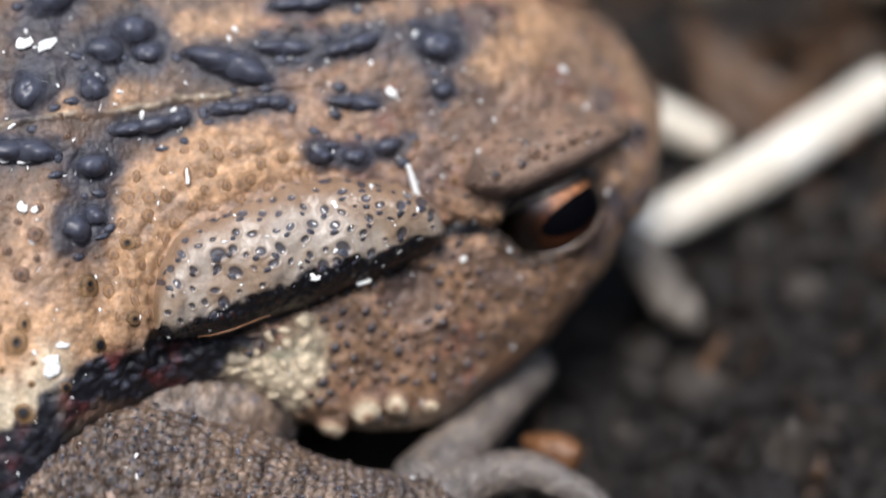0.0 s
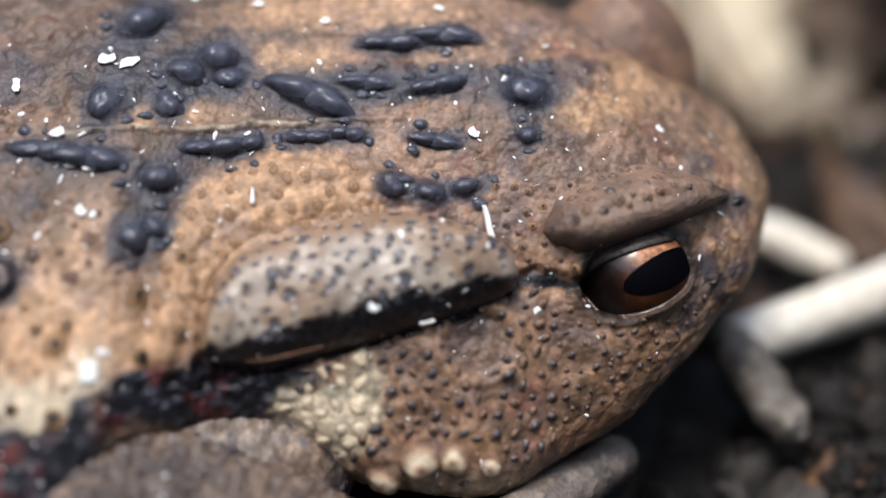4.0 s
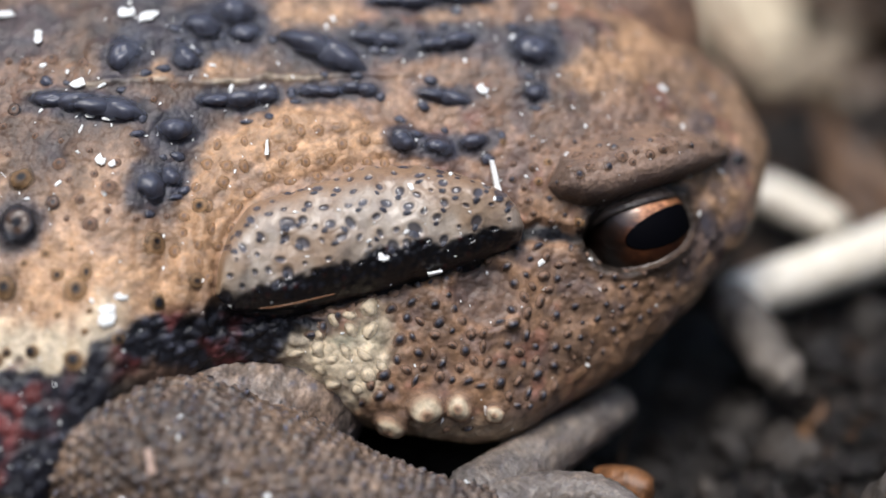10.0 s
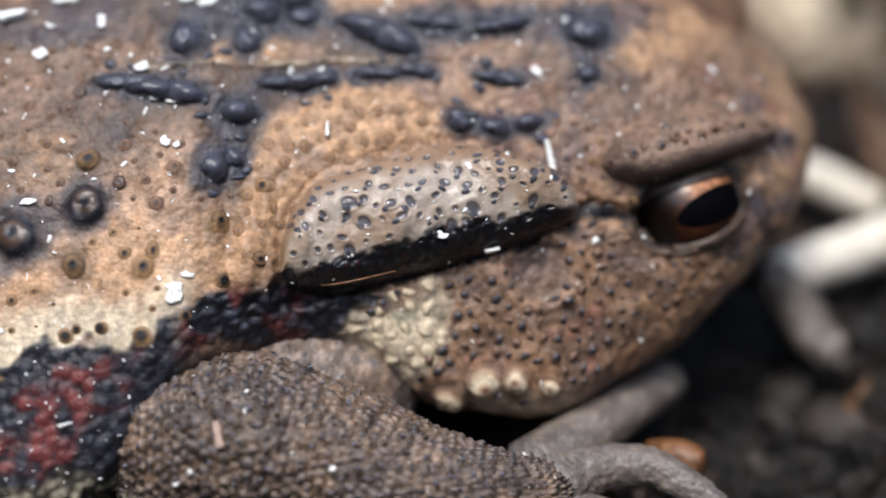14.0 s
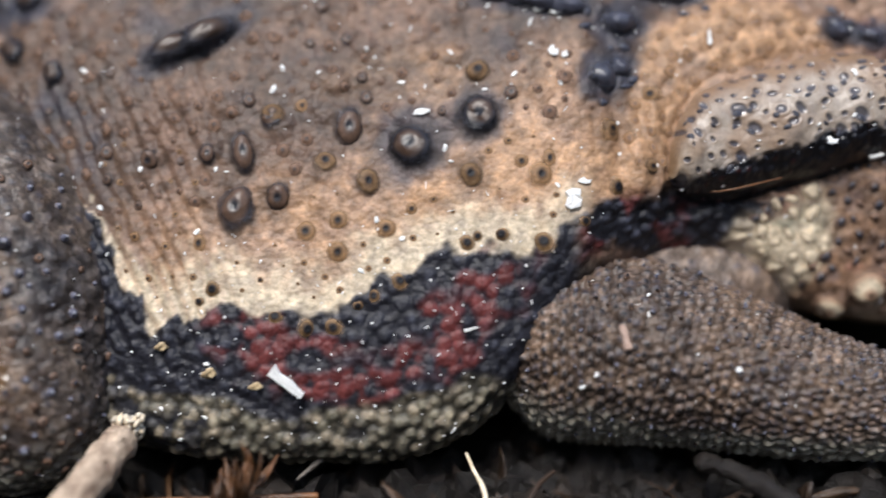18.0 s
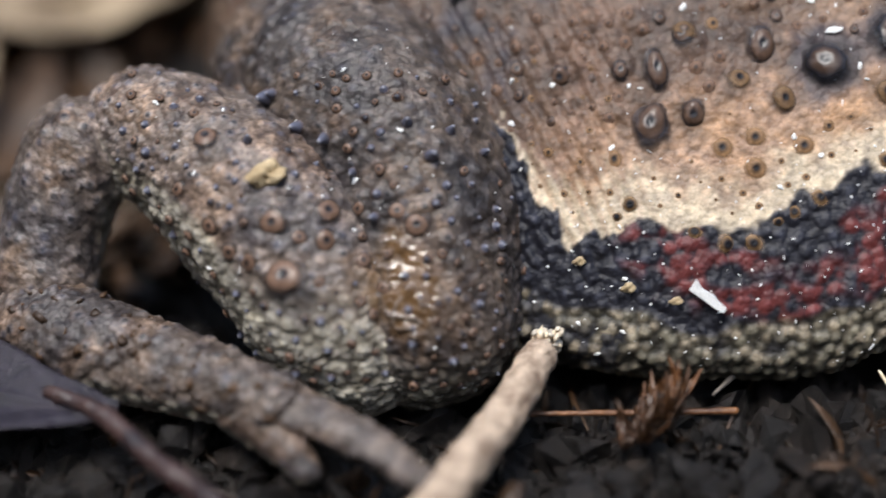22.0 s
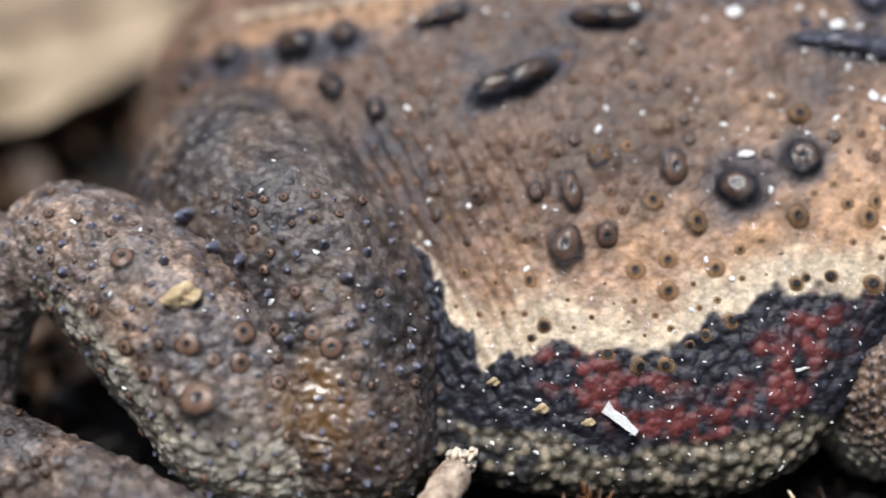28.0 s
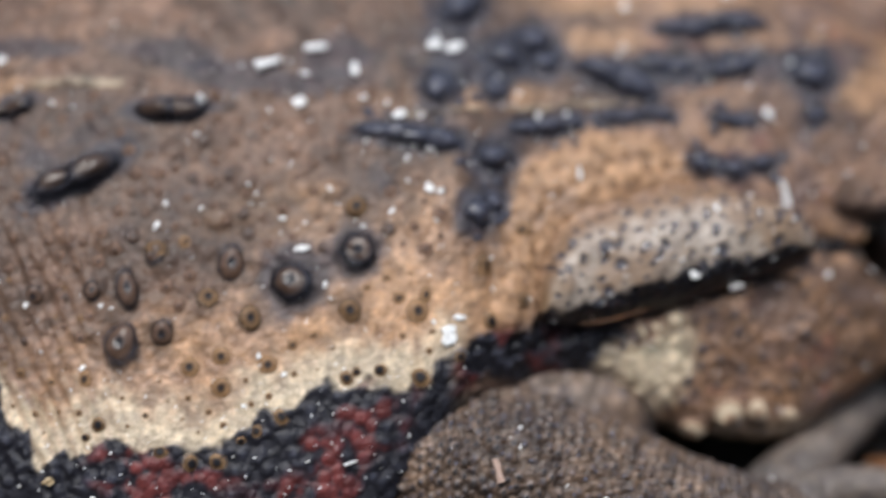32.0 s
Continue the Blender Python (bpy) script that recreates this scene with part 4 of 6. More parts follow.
cheek = [(u, v, rng.uniform(0.28, 0.66) * (1.0 if u < 8 else 0.65), rng.uniform(0.26, 0.5) * (1.0 if u < 8 else 0.65), rng.uniform(0, 90)) for u, v in scatter(260, (-9, 19, 1.5, 16), 0.86, on_cheek, 3, JAW_WARTS)]
stud("cheek_tubercle", cheek, CHEEKW + FLANKW[:3], BODY_TREE, toad, 0.66)
CREAMW = [dome("cream_tubercle", [CREAM * 0.85, CREAM * 0.8, CREAM * 0.9, CREAM, CREAM * 1.05, CREAM * 0.9], s + 55, 0.8, 0.6, 10, 14, mat=MATTE) for s in range(4)]
stud("cream_tubercle", [(u, v, rng.uniform(0.4, 1.0), rng.uniform(0.35, 0.7), rng.uniform(-60, 60)) for u, v in scatter(30, (-12, -2, 1.5, 10.5), 0.95, lambda u, v: spot(u, v, (-7.6, 5.8, 5.9, 2.8, 40)) < 1, 9, JAW_WARTS[:4])], CREAMW, BODY_TREE, toad, 0.42)
brow = [(u, v, *(2 * [rng.uniform(0.2, 0.42)]), 0) for u, v in scatter(26, (4.2, 9.5, 15.8, 21.5), 0.9, lambda u, v: True, 8, DARK_KNOBS)]
stud("brow_tubercle", brow, FLANKW[:3] + CHEEKW[:2] + PORE[:1], BODY_TREE, toad, 0.6)


def on_flank(u, v):
    if inside(SHOULDER, u, v) or inside(GLAND_LINE, u, v):
        return False
    return -70 < u < -18 and v > np.interp(u, [-54, -45, -36, -28, -18], [9, 10, 13, 15.5, 15.5])


flank = [(u, v, *(2 * [rng.choice([0.26, 0.3, 0.36, 0.42, 0.5, 0.6])]), 0) for u, v in scatter(250, (-72, -18, 8, 27), 1.3, on_flank, 4, ALL_BIG)]
stud("flank_tubercle", flank, FLANKW + FLANKW[:2] + DARKRING[:1], BODY_TREE, toad, 0.42)
SHOULDERW = [dome("shoulder_tubercle", [ORANGE, ORANGE * 0.85, np.array([0.27, 0.145, 0.07]), np.array([0.29, 0.17, 0.09]), BROWN, GREY * 1.2], s + 65, 0.8, 0.3, 10, 14, 0.15, MATTE) for s in range(3)]
shoulder = [(u, v, rng.uniform(0.3, 0.5), rng.uniform(0.36, 0.6), rng.uniform(-20, 20)) for u, v in scatter(40, (-17.5, -2, 12, 23.5), 1.15, lambda u, v: inside(SHOULDER, u, v), 6, DARK_KNOBS)]
stud("shoulder_tubercle", shoulder, SHOULDERW, BODY_TREE, toad, 0.2)
stripe = [(u, v, *(2 * [rng.uniform(0.12, 0.3)]), 0) for u, v in scatter(46, (-54, -22, 2, 14), 1.3, lambda u, v: v > np.interp(u, [p[0] for p in CREAM_EDGE], [p[1] for p in CREAM_EDGE]) + 1.0, 7, ALL_BIG)]
stud("pore_wart", stripe, PORE, BODY_TREE, toad, 0.3)


# ---- pads raised from the skin: parotoid gland, upper eyelid ----
def pad(top, low, height, steep, nu=150, nv=90, over=0.16, lidded=False):
    """Points of a raised pad between two border lines of the flank map, and shares along and across it."""
    u0, u1 = top[0][0], top[-1][0]
    s = np.linspace(0.004, 0.996, nu)
    u = u0 + (u1 - u0) * (0.5 - 0.5 * np.cos(np.pi * s))
    vt = np.interp(u, [p[0] for p in top], [p[1] for p in top])
    vl = np.interp(u, [p[0] for p in low], [p[1] for p in low])
    r = np.linspace(-over, 1 + over, nv)
    P = np.zeros((nu, nv, 3))
    Nn = np.zeros((nu, nv, 3))
    for i in range(nu):
        gap = max(vt[i] - vl[i], 0.25)
        for j in range(nv):
            place, normal = on_skin(u[i], vl[i] + gap * r[j], BASE_TREE)
            if place is None:
                place, normal = Vector(P[i, j - 1]), Vector(Nn[i, j - 1])
            P[i, j], Nn[i, j] = place, normal
    for _ in range(6):
        Nn[1:-1, 1:-1] = (Nn[:-2, 1:-1] + Nn[2:, 1:-1] + Nn[1:-1, :-2] + Nn[1:-1, 2:]) / 4
        P[1:-1, 1:-1] = (P[:-2, 1:-1] + P[2:, 1:-1] + P[1:-1, :-2] + P[1:-1, 2:]) / 4
    Nn /= np.linalg.norm(Nn, axis=-1, keepdims=True)
    S, R = np.broadcast_arrays(s[:, None], r[None])
    q = np.clip(1 - np.abs(2 * R - 1) ** steep, 0, None) ** 0.55
    ends = np.clip(np.sin(np.pi * S), 0, 1) ** 0.38
    if lidded:
        c = np.clip(R, 0, 1)
        q = np.sqrt(np.clip(1 - (1 - np.clip(c / 0.3, 0, 1)) ** 2, 0, 1)) * (1 - 0.97 * smooth(0.42, 1.0, c))
        ends = smooth(0.0, 0.22, S) * smooth(1.0, 0.6, S)
    else:
        ends = ends ** 0.6 * (0.35 + 0.65 * smooth(1.0, 0.84, S))
    h = height * q * ends - 0.55 * smooth(0.0, 0.08, np.maximum(-R, R - 1)) - 0.12
    return P, Nn, h, S, R


def on_gland(u, v):
    a = np.interp(u, [p[0] for p in GLAND_BLACK], [p[1] for p in GLAND_BLACK])
    b = np.interp(u, [p[0] for p in GLAND_TOP], [p[1] for p in GLAND_TOP])
    return a + 0.2 < v < b - 0.2


rng = random.Random(11)
gp_rows = []
for u, v in scatter(96, (-14.8, 4.8, 10.5, 19.6), 0.9, on_gland, 12):
    a = rng.choice([0.14, 0.17, 0.2, 0.22, 0.25, 0.3, 0.38])
    gp_rows.append((u, v, a * rng.uniform(1.0, 1.7), a * rng.uniform(0.8, 1.05), rng.uniform(-50, 50)))

gp, gn, gh, gs, gr = pad(GLAND_TOP, GLAND_LOW, 3.1, 2.0, 330, 170)
gv = gp @ UPV
gh = gh + 0.75 * fbm(gp, 3.4, 3, 80) + 0.22 * fbm(gp, 1.3, 2, 81) + 0.55 * np.exp(-((gs - 0.72) / 0.12) ** 2 - ((gr - 0.78) / 0.2) ** 2)
gcol = mix(TAUPE, TAUPE * np.array([0.72, 0.6, 0.5]), smooth(-0.05, 0.45, fbm(gp, 3.0, 3, 82)))
gcol = mix(gcol, np.array([0.24, 0.145, 0.085]), smooth(0.62, 0.92, gr + 0.16 * fbm(gp, 2.0, 3, 89)) * 0.9)
gcol = mix(gcol, np.array([0.21, 0.135, 0.09]), 0.8 * smooth(0.74, 0.93, gs + 0.1 * fbm(gp, 1.6, 2, 90)))
gcol = mix(gcol, np.array([0.27, 0.165, 0.08]), smooth(0.14, 0.0, gs) * 0.7)
gwet = np.zeros(gs.shape)
for row in gp_rows:
    q = spot(gp[..., 0], gv, row)
    near = q < 3
    qn = q[near]
    gh[near] += 0.035 * np.exp(-((qn - 1.4) / 0.35) ** 2) - 0.1 * smooth(1.2, 0.5, qn)
    gcol[near] = mix(gcol[near], BLUE * 0.9, 0.86 * smooth(1.2, 0.8, qn))
    gcol[near] = mix(gcol[near], np.array([0.2, 0.13, 0.08]), 0.35 * np.exp(-((qn - 1.5) / 0.3) ** 2))
    gwet[near] = np.maximum(gwet[near], 0.5 * smooth(1.2, 0.8, qn))
gb = np.interp(gp[..., 0], [p[0] for p in GLAND_BLACK], [p[1] for p in GLAND_BLACK]) + 0.7 * fbm(gp, 1.5, 4, 83) + 0.6 * np.sin(np.pi * gs)
gcol = mix(gcol, INK * 0.9, smooth(0.3, -0.3, gv - gb))
dark_g = smooth(0.3, -0.3, gv - gb)
k1, _, kw = cells(gp, 0.5, 98)
gh = gh + 0.13 * dark_g * smooth(0.7, 0.2, k1)
gcol = mix(gcol, mix(BLUE * 0.7, REDC * 0.6, kw > 0.85), 0.45 * dark_g * smooth(0.5, 0.2, k1) * (kw > 0.5))
GLANDP = gp + gn * gh[..., None]
gland = part("parotoid_gland", grid_mesh("parotoid_gland", GLANDP, gcol, ring=False, extra=1 - gwet), GLAND, toad, "swollen grey gland with dark pores behind the eye")
GLAND_TREE = tree_of(GLANDP, False, 3)
GPORE = [dome("gland_pore", [GREY, BLUE * 1.3, BLUE * 0.9, INK * 2], s + 90, 0.7, 0.3, 6, 12) for s in range(4)]
stud("gland_pore", [(u, v, a * 0.8, b * 0.8, deg) for u, v, a, b, deg in gp_rows if b > 0.2], GPORE, GLAND_TREE, gland, 0.3)

LID_LOW = [(7.2, 18.3), (8.0, 17.4), (9.4, 16.9), (11.0, 17.0), (12.6, 17.5), (14.4, 18.1), (16.2, 18.7), (18.4, 19.6), (20.4, 20.8)]
LID_TOP = [(7.2, 18.3), (8.2, 20.6), (11.0, 22.5), (13.4, 23.3), (15.9, 23.0), (18.4, 22.2), (20.4, 21.0)]
lp, ln, lh, ls, lr = pad(LID_TOP, LID_LOW, 2.7, 3.4, 200, 130, 0.1, True)
lh = lh + (0.2 * fbm(lp, 1.8, 3, 84) + 0.1 * smooth(0.6, 0.2, cells(lp, 0.7, 85)[0])) * smooth(0.25, 0.5, lr) + 0.05 * fbm(lp * np.array([0.4, 1, 1]), 0.5, 3, 92) * smooth(0.0, 0.1, lr)
lcol = mix(np.array([0.23, 0.145, 0.1]), np.array([0.13, 0.09, 0.07]), smooth(-0.2, 0.4, fbm(lp, 2.0, 3, 86)))
lcol = mix(lcol, np.array([0.25, 0.175, 0.14]), 0.7 * smooth(0.42, 0.2, lr))
lcol = mix(lcol, np.array([0.07, 0.052, 0.045]), 0.8 * smooth(0.13, 0.02, lr))
eyelid = part("upper_eyelid", grid_mesh("upper_eyelid", lp + ln * lh[..., None], lcol, ring=False), SKIN, toad, "brown heavy upper eyelid")
LID_TREE = tree_of(lp + ln * lh[..., None], False, 2)
rng = random.Random(14)
stud("eyelid_tubercle", [(u, v, *(2 * [rng.uniform(0.22, 0.5)]), 0) for u, v in scatter(46, (7.6, 17, 17.8, 22.8), 0.75, lambda u, v: np.interp(u, [8, 17], [18.4, 21.0]) < v < np.interp(u, [8, 12.5, 17], [20, 22.8, 22.0]), 15)], FLANKW + CHEEKW[:2], LID_TREE, eyelid, 0.5)

# the far eyelid, a mound beyond the brow
rr, aa = np.linspace(1, 0.02, 40), np.linspace(0, 2 * np.pi, 80, endpoint=False)
mound = np.stack([14.0 + 6.3 * rr[:, None] * np.cos(aa), 22.6 + 6.0 * rr[:, None] * np.sin(aa), 19.0 + 9.8 * np.sqrt(np.clip(1.0 - rr[:, None] ** 2, 0, 1)) + 0 * aa], -1)
mound += 0.3 * fbm(mound, 2.0, 3, 87)[..., None] * np.array([0, 0, 1.0])
mcol = mix(np.array([0.25, 0.15, 0.1]), np.array([0.16, 0.1, 0.075]), smooth(-0.2, 0.4, fbm(mound, 2.0, 3, 88)))
part("far_eyelid", grid_mesh("far_eyelid", mound, mcol), SKIN, toad, "brown wrinkled mound of the other eyelid")

# ---- the eye ----
EYE_C, EYE_R = np.array([13.6, 5.2, 15.1]), 4.05
GAZE = np.array([0.36, -0.78, 0.56])
GAZE = GAZE / np.linalg.norm(GAZE)
EX = np.cross(GAZE, [0, 0, 1.0])
EX = -EX / np.linalg.norm(EX)
if EX[0] < 0:
    EX = -EX
EY = np.cross(GAZE, EX)
if EY[2] < 0:
    EY = -EY


def cap_mesh(name, r, wide, high, tilt, rings=24, spokes=64, inner=0.02, shift=(0, 0)):
    """A piece of the eyeball: an oval of the given half angles round the gaze."""
    q = np.linspace(1, inner, rings)[:, None]
    a = np.linspace(0, 2 * np.pi, spokes, endpoint=False)[None]
    ax, ay = radians(wide) * q * np.cos(a), radians(high) * q * np.sin(a)
    c, s = math.cos(radians(tilt)), math.sin(radians(tilt))
    bx, by = ax * c - ay * s + radians(shift[0]), ax * s + ay * c + radians(shift[1])
    t = np.sqrt(bx ** 2 + by ** 2) + 1e-9
    d = np.cos(t)[..., None] * GAZE + (np.sin(t) * bx / t)[..., None] * EX + (np.sin(t) * by / t)[..., None] * EY
    # the iris: gold above the pupil, whitened by a painted sky reflection, dark copper below, nearly black towards the
    # hind corner
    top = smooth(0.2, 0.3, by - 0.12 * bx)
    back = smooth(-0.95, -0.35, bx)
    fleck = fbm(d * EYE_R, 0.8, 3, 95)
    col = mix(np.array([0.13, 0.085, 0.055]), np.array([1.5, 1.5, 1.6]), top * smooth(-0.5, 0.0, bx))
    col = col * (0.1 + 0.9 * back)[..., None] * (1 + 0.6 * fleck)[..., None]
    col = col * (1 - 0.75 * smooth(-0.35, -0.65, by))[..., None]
    return grid_mesh(name, EYE_C + r * d, col, tip=True)


eye = part("eye", cap_mesh("eye", EYE_R, 125, 125, 0), BLACKEYE, toad, "copper eye with a black slit pupil")
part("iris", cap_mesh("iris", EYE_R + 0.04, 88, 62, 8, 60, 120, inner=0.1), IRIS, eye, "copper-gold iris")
part("pupil", cap_mesh("pupil", EYE_R + 0.09, 47, 17, 9, shift=(8, 2)), PUPIL, eye, "black horizontal pupil")


def lid_rim(name, edge, far, r, lip, colour, label):
    """A thin lid over the eyeball, from an edge line (degrees across, degrees up) to the given height; lip: how far its rim stands off."""
    q = np.linspace(-100, 100, 110)[:, None]
    e = curve([p[0] for p in edge], [p[1] for p in edge], q[:, 0])[:, None]
    w = np.concatenate([[0.0, 0.0], np.linspace(0.01, 1, 34)])[None]
    by = radians(1) * (e + (far - e) * w)
    bx = radians(1) * (q + 0 * w)
    t = np.sqrt(bx ** 2 + by ** 2) + 1e-9
    t2 = np.minimum(t, 1.75)
    d = np.cos(t2)[..., None] * GAZE + (np.sin(t2) * bx / t)[..., None] * EX + (np.sin(t2) * by / t)[..., None] * EY
    rad = EYE_R + r + lip * np.exp(-((w - 0.06) / 0.05) ** 2) + 0 * q
    rad = np.where(np.arange(36)[None] == 0, EYE_R - 0.1, rad)
    P = EYE_C + rad[..., None] * d
    P = P + d * (0.06 * fbm(P, 0.9, 3, 96))[..., None]
    col = mix(np.array(colour), np.array(colour) * 0.45, smooth(-0.1, 0.5, fbm(P, 1.2, 3, 97))) * (1 - 0.6 * np.exp(-(w / 0.03) ** 2) + 0 * q)[..., None]
    return part(name, grid_mesh(name, P, col, ring=False, extra=np.full(col.shape[:2], 0.75)), SKIN, toad, label)


lid_rim("lid_membrane", [(-100, 12), (-80, 17), (-58, 24), (-14, 27.5), (25, 28), (55, 32), (100, 38)], 100, 0.2, 0.1, (0.075, 0.056, 0.048), "dark inner edge of the upper eyelid")
lid_rim("lower_eyelid", [(-100, 4), (-84, -6), (-72, -24), (-47, -34), (0, -28), (36, -12), (60, 14), (80, 30), (100, 36)], -105, 0.12, 0.22, (0.17, 0.115, 0.085), "brown lower eyelid with a moist rim")


# ---- limbs: swept round shapes ----
def sweep(points, radii, n=240, m=150, flat=1.0, up=(0, 0, 1)):
    """A round limb along a smooth line; flat: height over width of its section."""
    pts, rad = np.array(points, float), np.array(radii, float)
    k = np.concatenate([[0], np.cumsum(np.linalg.norm(np.diff(pts, axis=0), axis=1))])
    s = np.linspace(0, 1, n)
    s = (s - 0.12 * np.sin(2 * np.pi * s)) * k[-1]
    C = np.stack([curve(k, pts[:, c], s) for c in range(3)], -1)
    ker = np.ones(9) / 9
    for c in range(3):
        C[:, c] = np.convolve(np.pad(C[:, c], 4, mode="edge"), ker, "valid")
    R = curve(k, rad, s)
    T = np.gradient(C, axis=0)
    T /= np.linalg.norm(T, axis=1, keepdims=True)
    side = np.cross(T, np.array(up, float))
    side /= np.linalg.norm(side, axis=1, keepdims=True)
    top = np.cross(side, T)
    e0, e1 = s / R[0], (k[-1] - s) / R[-1]
    R = R * np.sqrt(np.clip(1 - np.clip(1 - e0, 0, 1) ** 2, 0.0004, 1)) * np.sqrt(np.clip(1 - np.clip(1 - e1, 0, 1) ** 2, 0.0004, 1))
    a = np.linspace(0, 2 * np.pi, m, endpoint=False)
    P = C[:, None] + R[:, None, None] * (np.cos(a)[None, :, None] * side[:, None] + flat * np.sin(a)[None, :, None] * top[:, None])
    N = normals(P)
    if ((P - C[:, None]) * N).sum() < 0:
        N = -N
    return P, N, s / k[-1]


def lattice(u, a, around, k):
    """Granules in rows round a limb: u in rows along it, a in turns. Distances in cells to the nearest two, and a random number."""
    v = a * around
    i, j = np.floor(u).astype(np.int64), np.floor(v).astype(np.int64)
    d1, d2, who = np.full(u.shape, 9.0), np.full(u.shape, 9.0), np.zeros(u.shape)
    for di in (-1, 0, 1):
        for dj in (-2, -1, 0, 1, 2):
            ii, jj = i + di, j + dj
            jw = jj % around
            cu = ii + 0.5 + 0.4 * (hash3(ii, jw, 0 * ii, k) - 0.5)
            cv = jj + 0.5 * (ii % 2) + 0.25 + 0.4 * (hash3(ii, jw, 0 * ii, k + 1) - 0.5)
            d = np.sqrt((cu - u) ** 2 + (cv - v) ** 2)
            nearer = d < d1
            d2 = np.where(nearer, d1, np.minimum(d2, d))
            who = np.where(nearer, hash3(ii, jw, 0 * ii, k + 2), who)
            d1 = np.where(nearer, d, d1)
    return d1, d2, who


LEG_B, LEG_G = np.array([0.21, 0.163, 0.134]), np.array([0.128, 0.11, 0.105])


def limb_skin(P, size, amp, pale, seed, N, under=None, grains=None):
    f1, f2, who = cells(P, size, seed) if grains is None else grains
    g = np.clip(1 - f1 / 0.72, 0, 1) ** 0.85
    n = fbm(P, 5.0, 4, seed + 4)
    col = mix(LEG_B, LEG_G, smooth(-0.3, 0.3, n + 0.4 * fbm(P, 1.4, 2, seed + 5)))
    col = mix(col, np.array([0.29, 0.188, 0.122]), 0.5 * smooth(-0.02, 0.35, fbm(P, 3.0, 3, seed + 6)))
    if grains is not None:
        col = mix(col, np.array([0.26, 0.165, 0.105]), 0.45)
    # gaps between coarse and fine granules carry painted shade
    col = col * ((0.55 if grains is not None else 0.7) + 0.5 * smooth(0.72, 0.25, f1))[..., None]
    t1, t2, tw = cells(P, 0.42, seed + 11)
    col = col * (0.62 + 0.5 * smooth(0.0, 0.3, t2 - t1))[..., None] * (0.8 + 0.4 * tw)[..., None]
    col = mix(col, col * np.array([0.42, 0.41, 0.44]), 0.8 * smooth(0.04, 0.32, fbm(P, 1.2, 3, seed + 15)))
    col = col * (1 + 0.5 * smooth(0.1, 0.4, fbm(P, 1.1, 2, seed + 16)))[..., None]
    tip = smooth(0.4, 0.2, f1) * (who > 0.25)
    col = mix(col, mix(BLUE * 2.0, np.array([0.3, 0.28, 0.28]), smooth(0.4, 0.9, who)), (0.65 if grains is None else 0.55) * tip)
    col = mix(col, INK, 0.9 * smooth(0.27, 0.15, f1) * (who > 0.5))
    z = P[..., 2]
    lowdown = np.maximum(smooth(pale, pale - 5.0, z + 1.6 * n), smooth(0.12, -0.35, N[..., 2] + 0.35 * n) * (pale > 0))
    if under is not None:
        lowdown = np.maximum(lowdown, smooth(0.35, 0.6, N @ np.array(under) + 0.3 * n))
    bead = mix(np.array([0.16, 0.145, 0.112]), mix(np.array([0.38, 0.355, 0.3]), np.array([0.62, 0.57, 0.45]), who ** 2), smooth(0.0, 0.6, g))
    col = mix(col, bead, 0.85 * lowdown)
    h = amp * g * (0.4 + 0.9 * who) * (1.0 - 0.2 * lowdown) + 0.1 * smooth(0.7, 0.2, t1) + 0.15 * fbm(P, 4.5, 2, seed + 8)
    return col, h


def limb(name, points, radii, parent, label, size=1.1, amp=0.32, pale=4.0, seed=100, n=240, m=150, flat=1.0, up=(0, 0, 1), crease=None, damp=None, under=None, tone=1.0, rows=0, dusty=0.0):
    P, N, s = sweep(points, radii, n, m, flat, up)
    grains = None
    if rows:
        along = np.cumsum(np.r_[0, np.linalg.norm(np.diff(P.mean(1), axis=0), axis=1)])
        turn = np.broadcast_to((np.arange(m) / m)[None], P.shape[:2])
        wob = 0.5 * fbm(P, 4.0, 2, seed + 40)
        grains = lattice(along[:, None] / size + wob, turn + 0 * wob, rows, seed)
    col, h = limb_skin(P, size, amp, pale, seed, N, under, grains)
    col = mix(col * tone, np.array([0.2, 0.178, 0.16]) * (0.9 + 0.5 * fbm(P, 1.2, 3, seed + 41))[..., None], dusty)
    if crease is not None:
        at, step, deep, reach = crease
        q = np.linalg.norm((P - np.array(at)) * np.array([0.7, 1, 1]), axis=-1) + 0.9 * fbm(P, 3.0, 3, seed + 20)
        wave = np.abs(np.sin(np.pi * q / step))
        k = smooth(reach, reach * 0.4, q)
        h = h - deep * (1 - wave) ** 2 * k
        # the grooves' shade is put into the colour as well
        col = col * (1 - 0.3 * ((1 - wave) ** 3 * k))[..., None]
    P = P + N * h[..., None]
    wet = np.zeros(P.shape[:2])
    if damp is not None:
        wet = smooth(1.2, 0.7, spot(P[..., 0], P @ UPV, damp) + 0.35 * fbm(P, 1.5, 3, seed + 30))
        col = mix(col, np.array([0.16, 0.085, 0.03]), 0.75 * wet)
        glint_ridge = smooth(0.2, 0.0, np.abs(vnoise(P, 0.75, seed + 31))) * smooth(-0.5, 0.1, vnoise(P, 1.6, seed + 33))
        P = P + N * (wet * 0.34 * glint_ridge)[..., None]
        # paler colour on the ridges paints the wet film's wriggling glints
        col = mix(col, np.array([0.3, 0.27, 0.25]), 0.6 * wet * glint_ridge)
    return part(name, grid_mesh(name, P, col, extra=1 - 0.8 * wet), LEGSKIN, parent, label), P


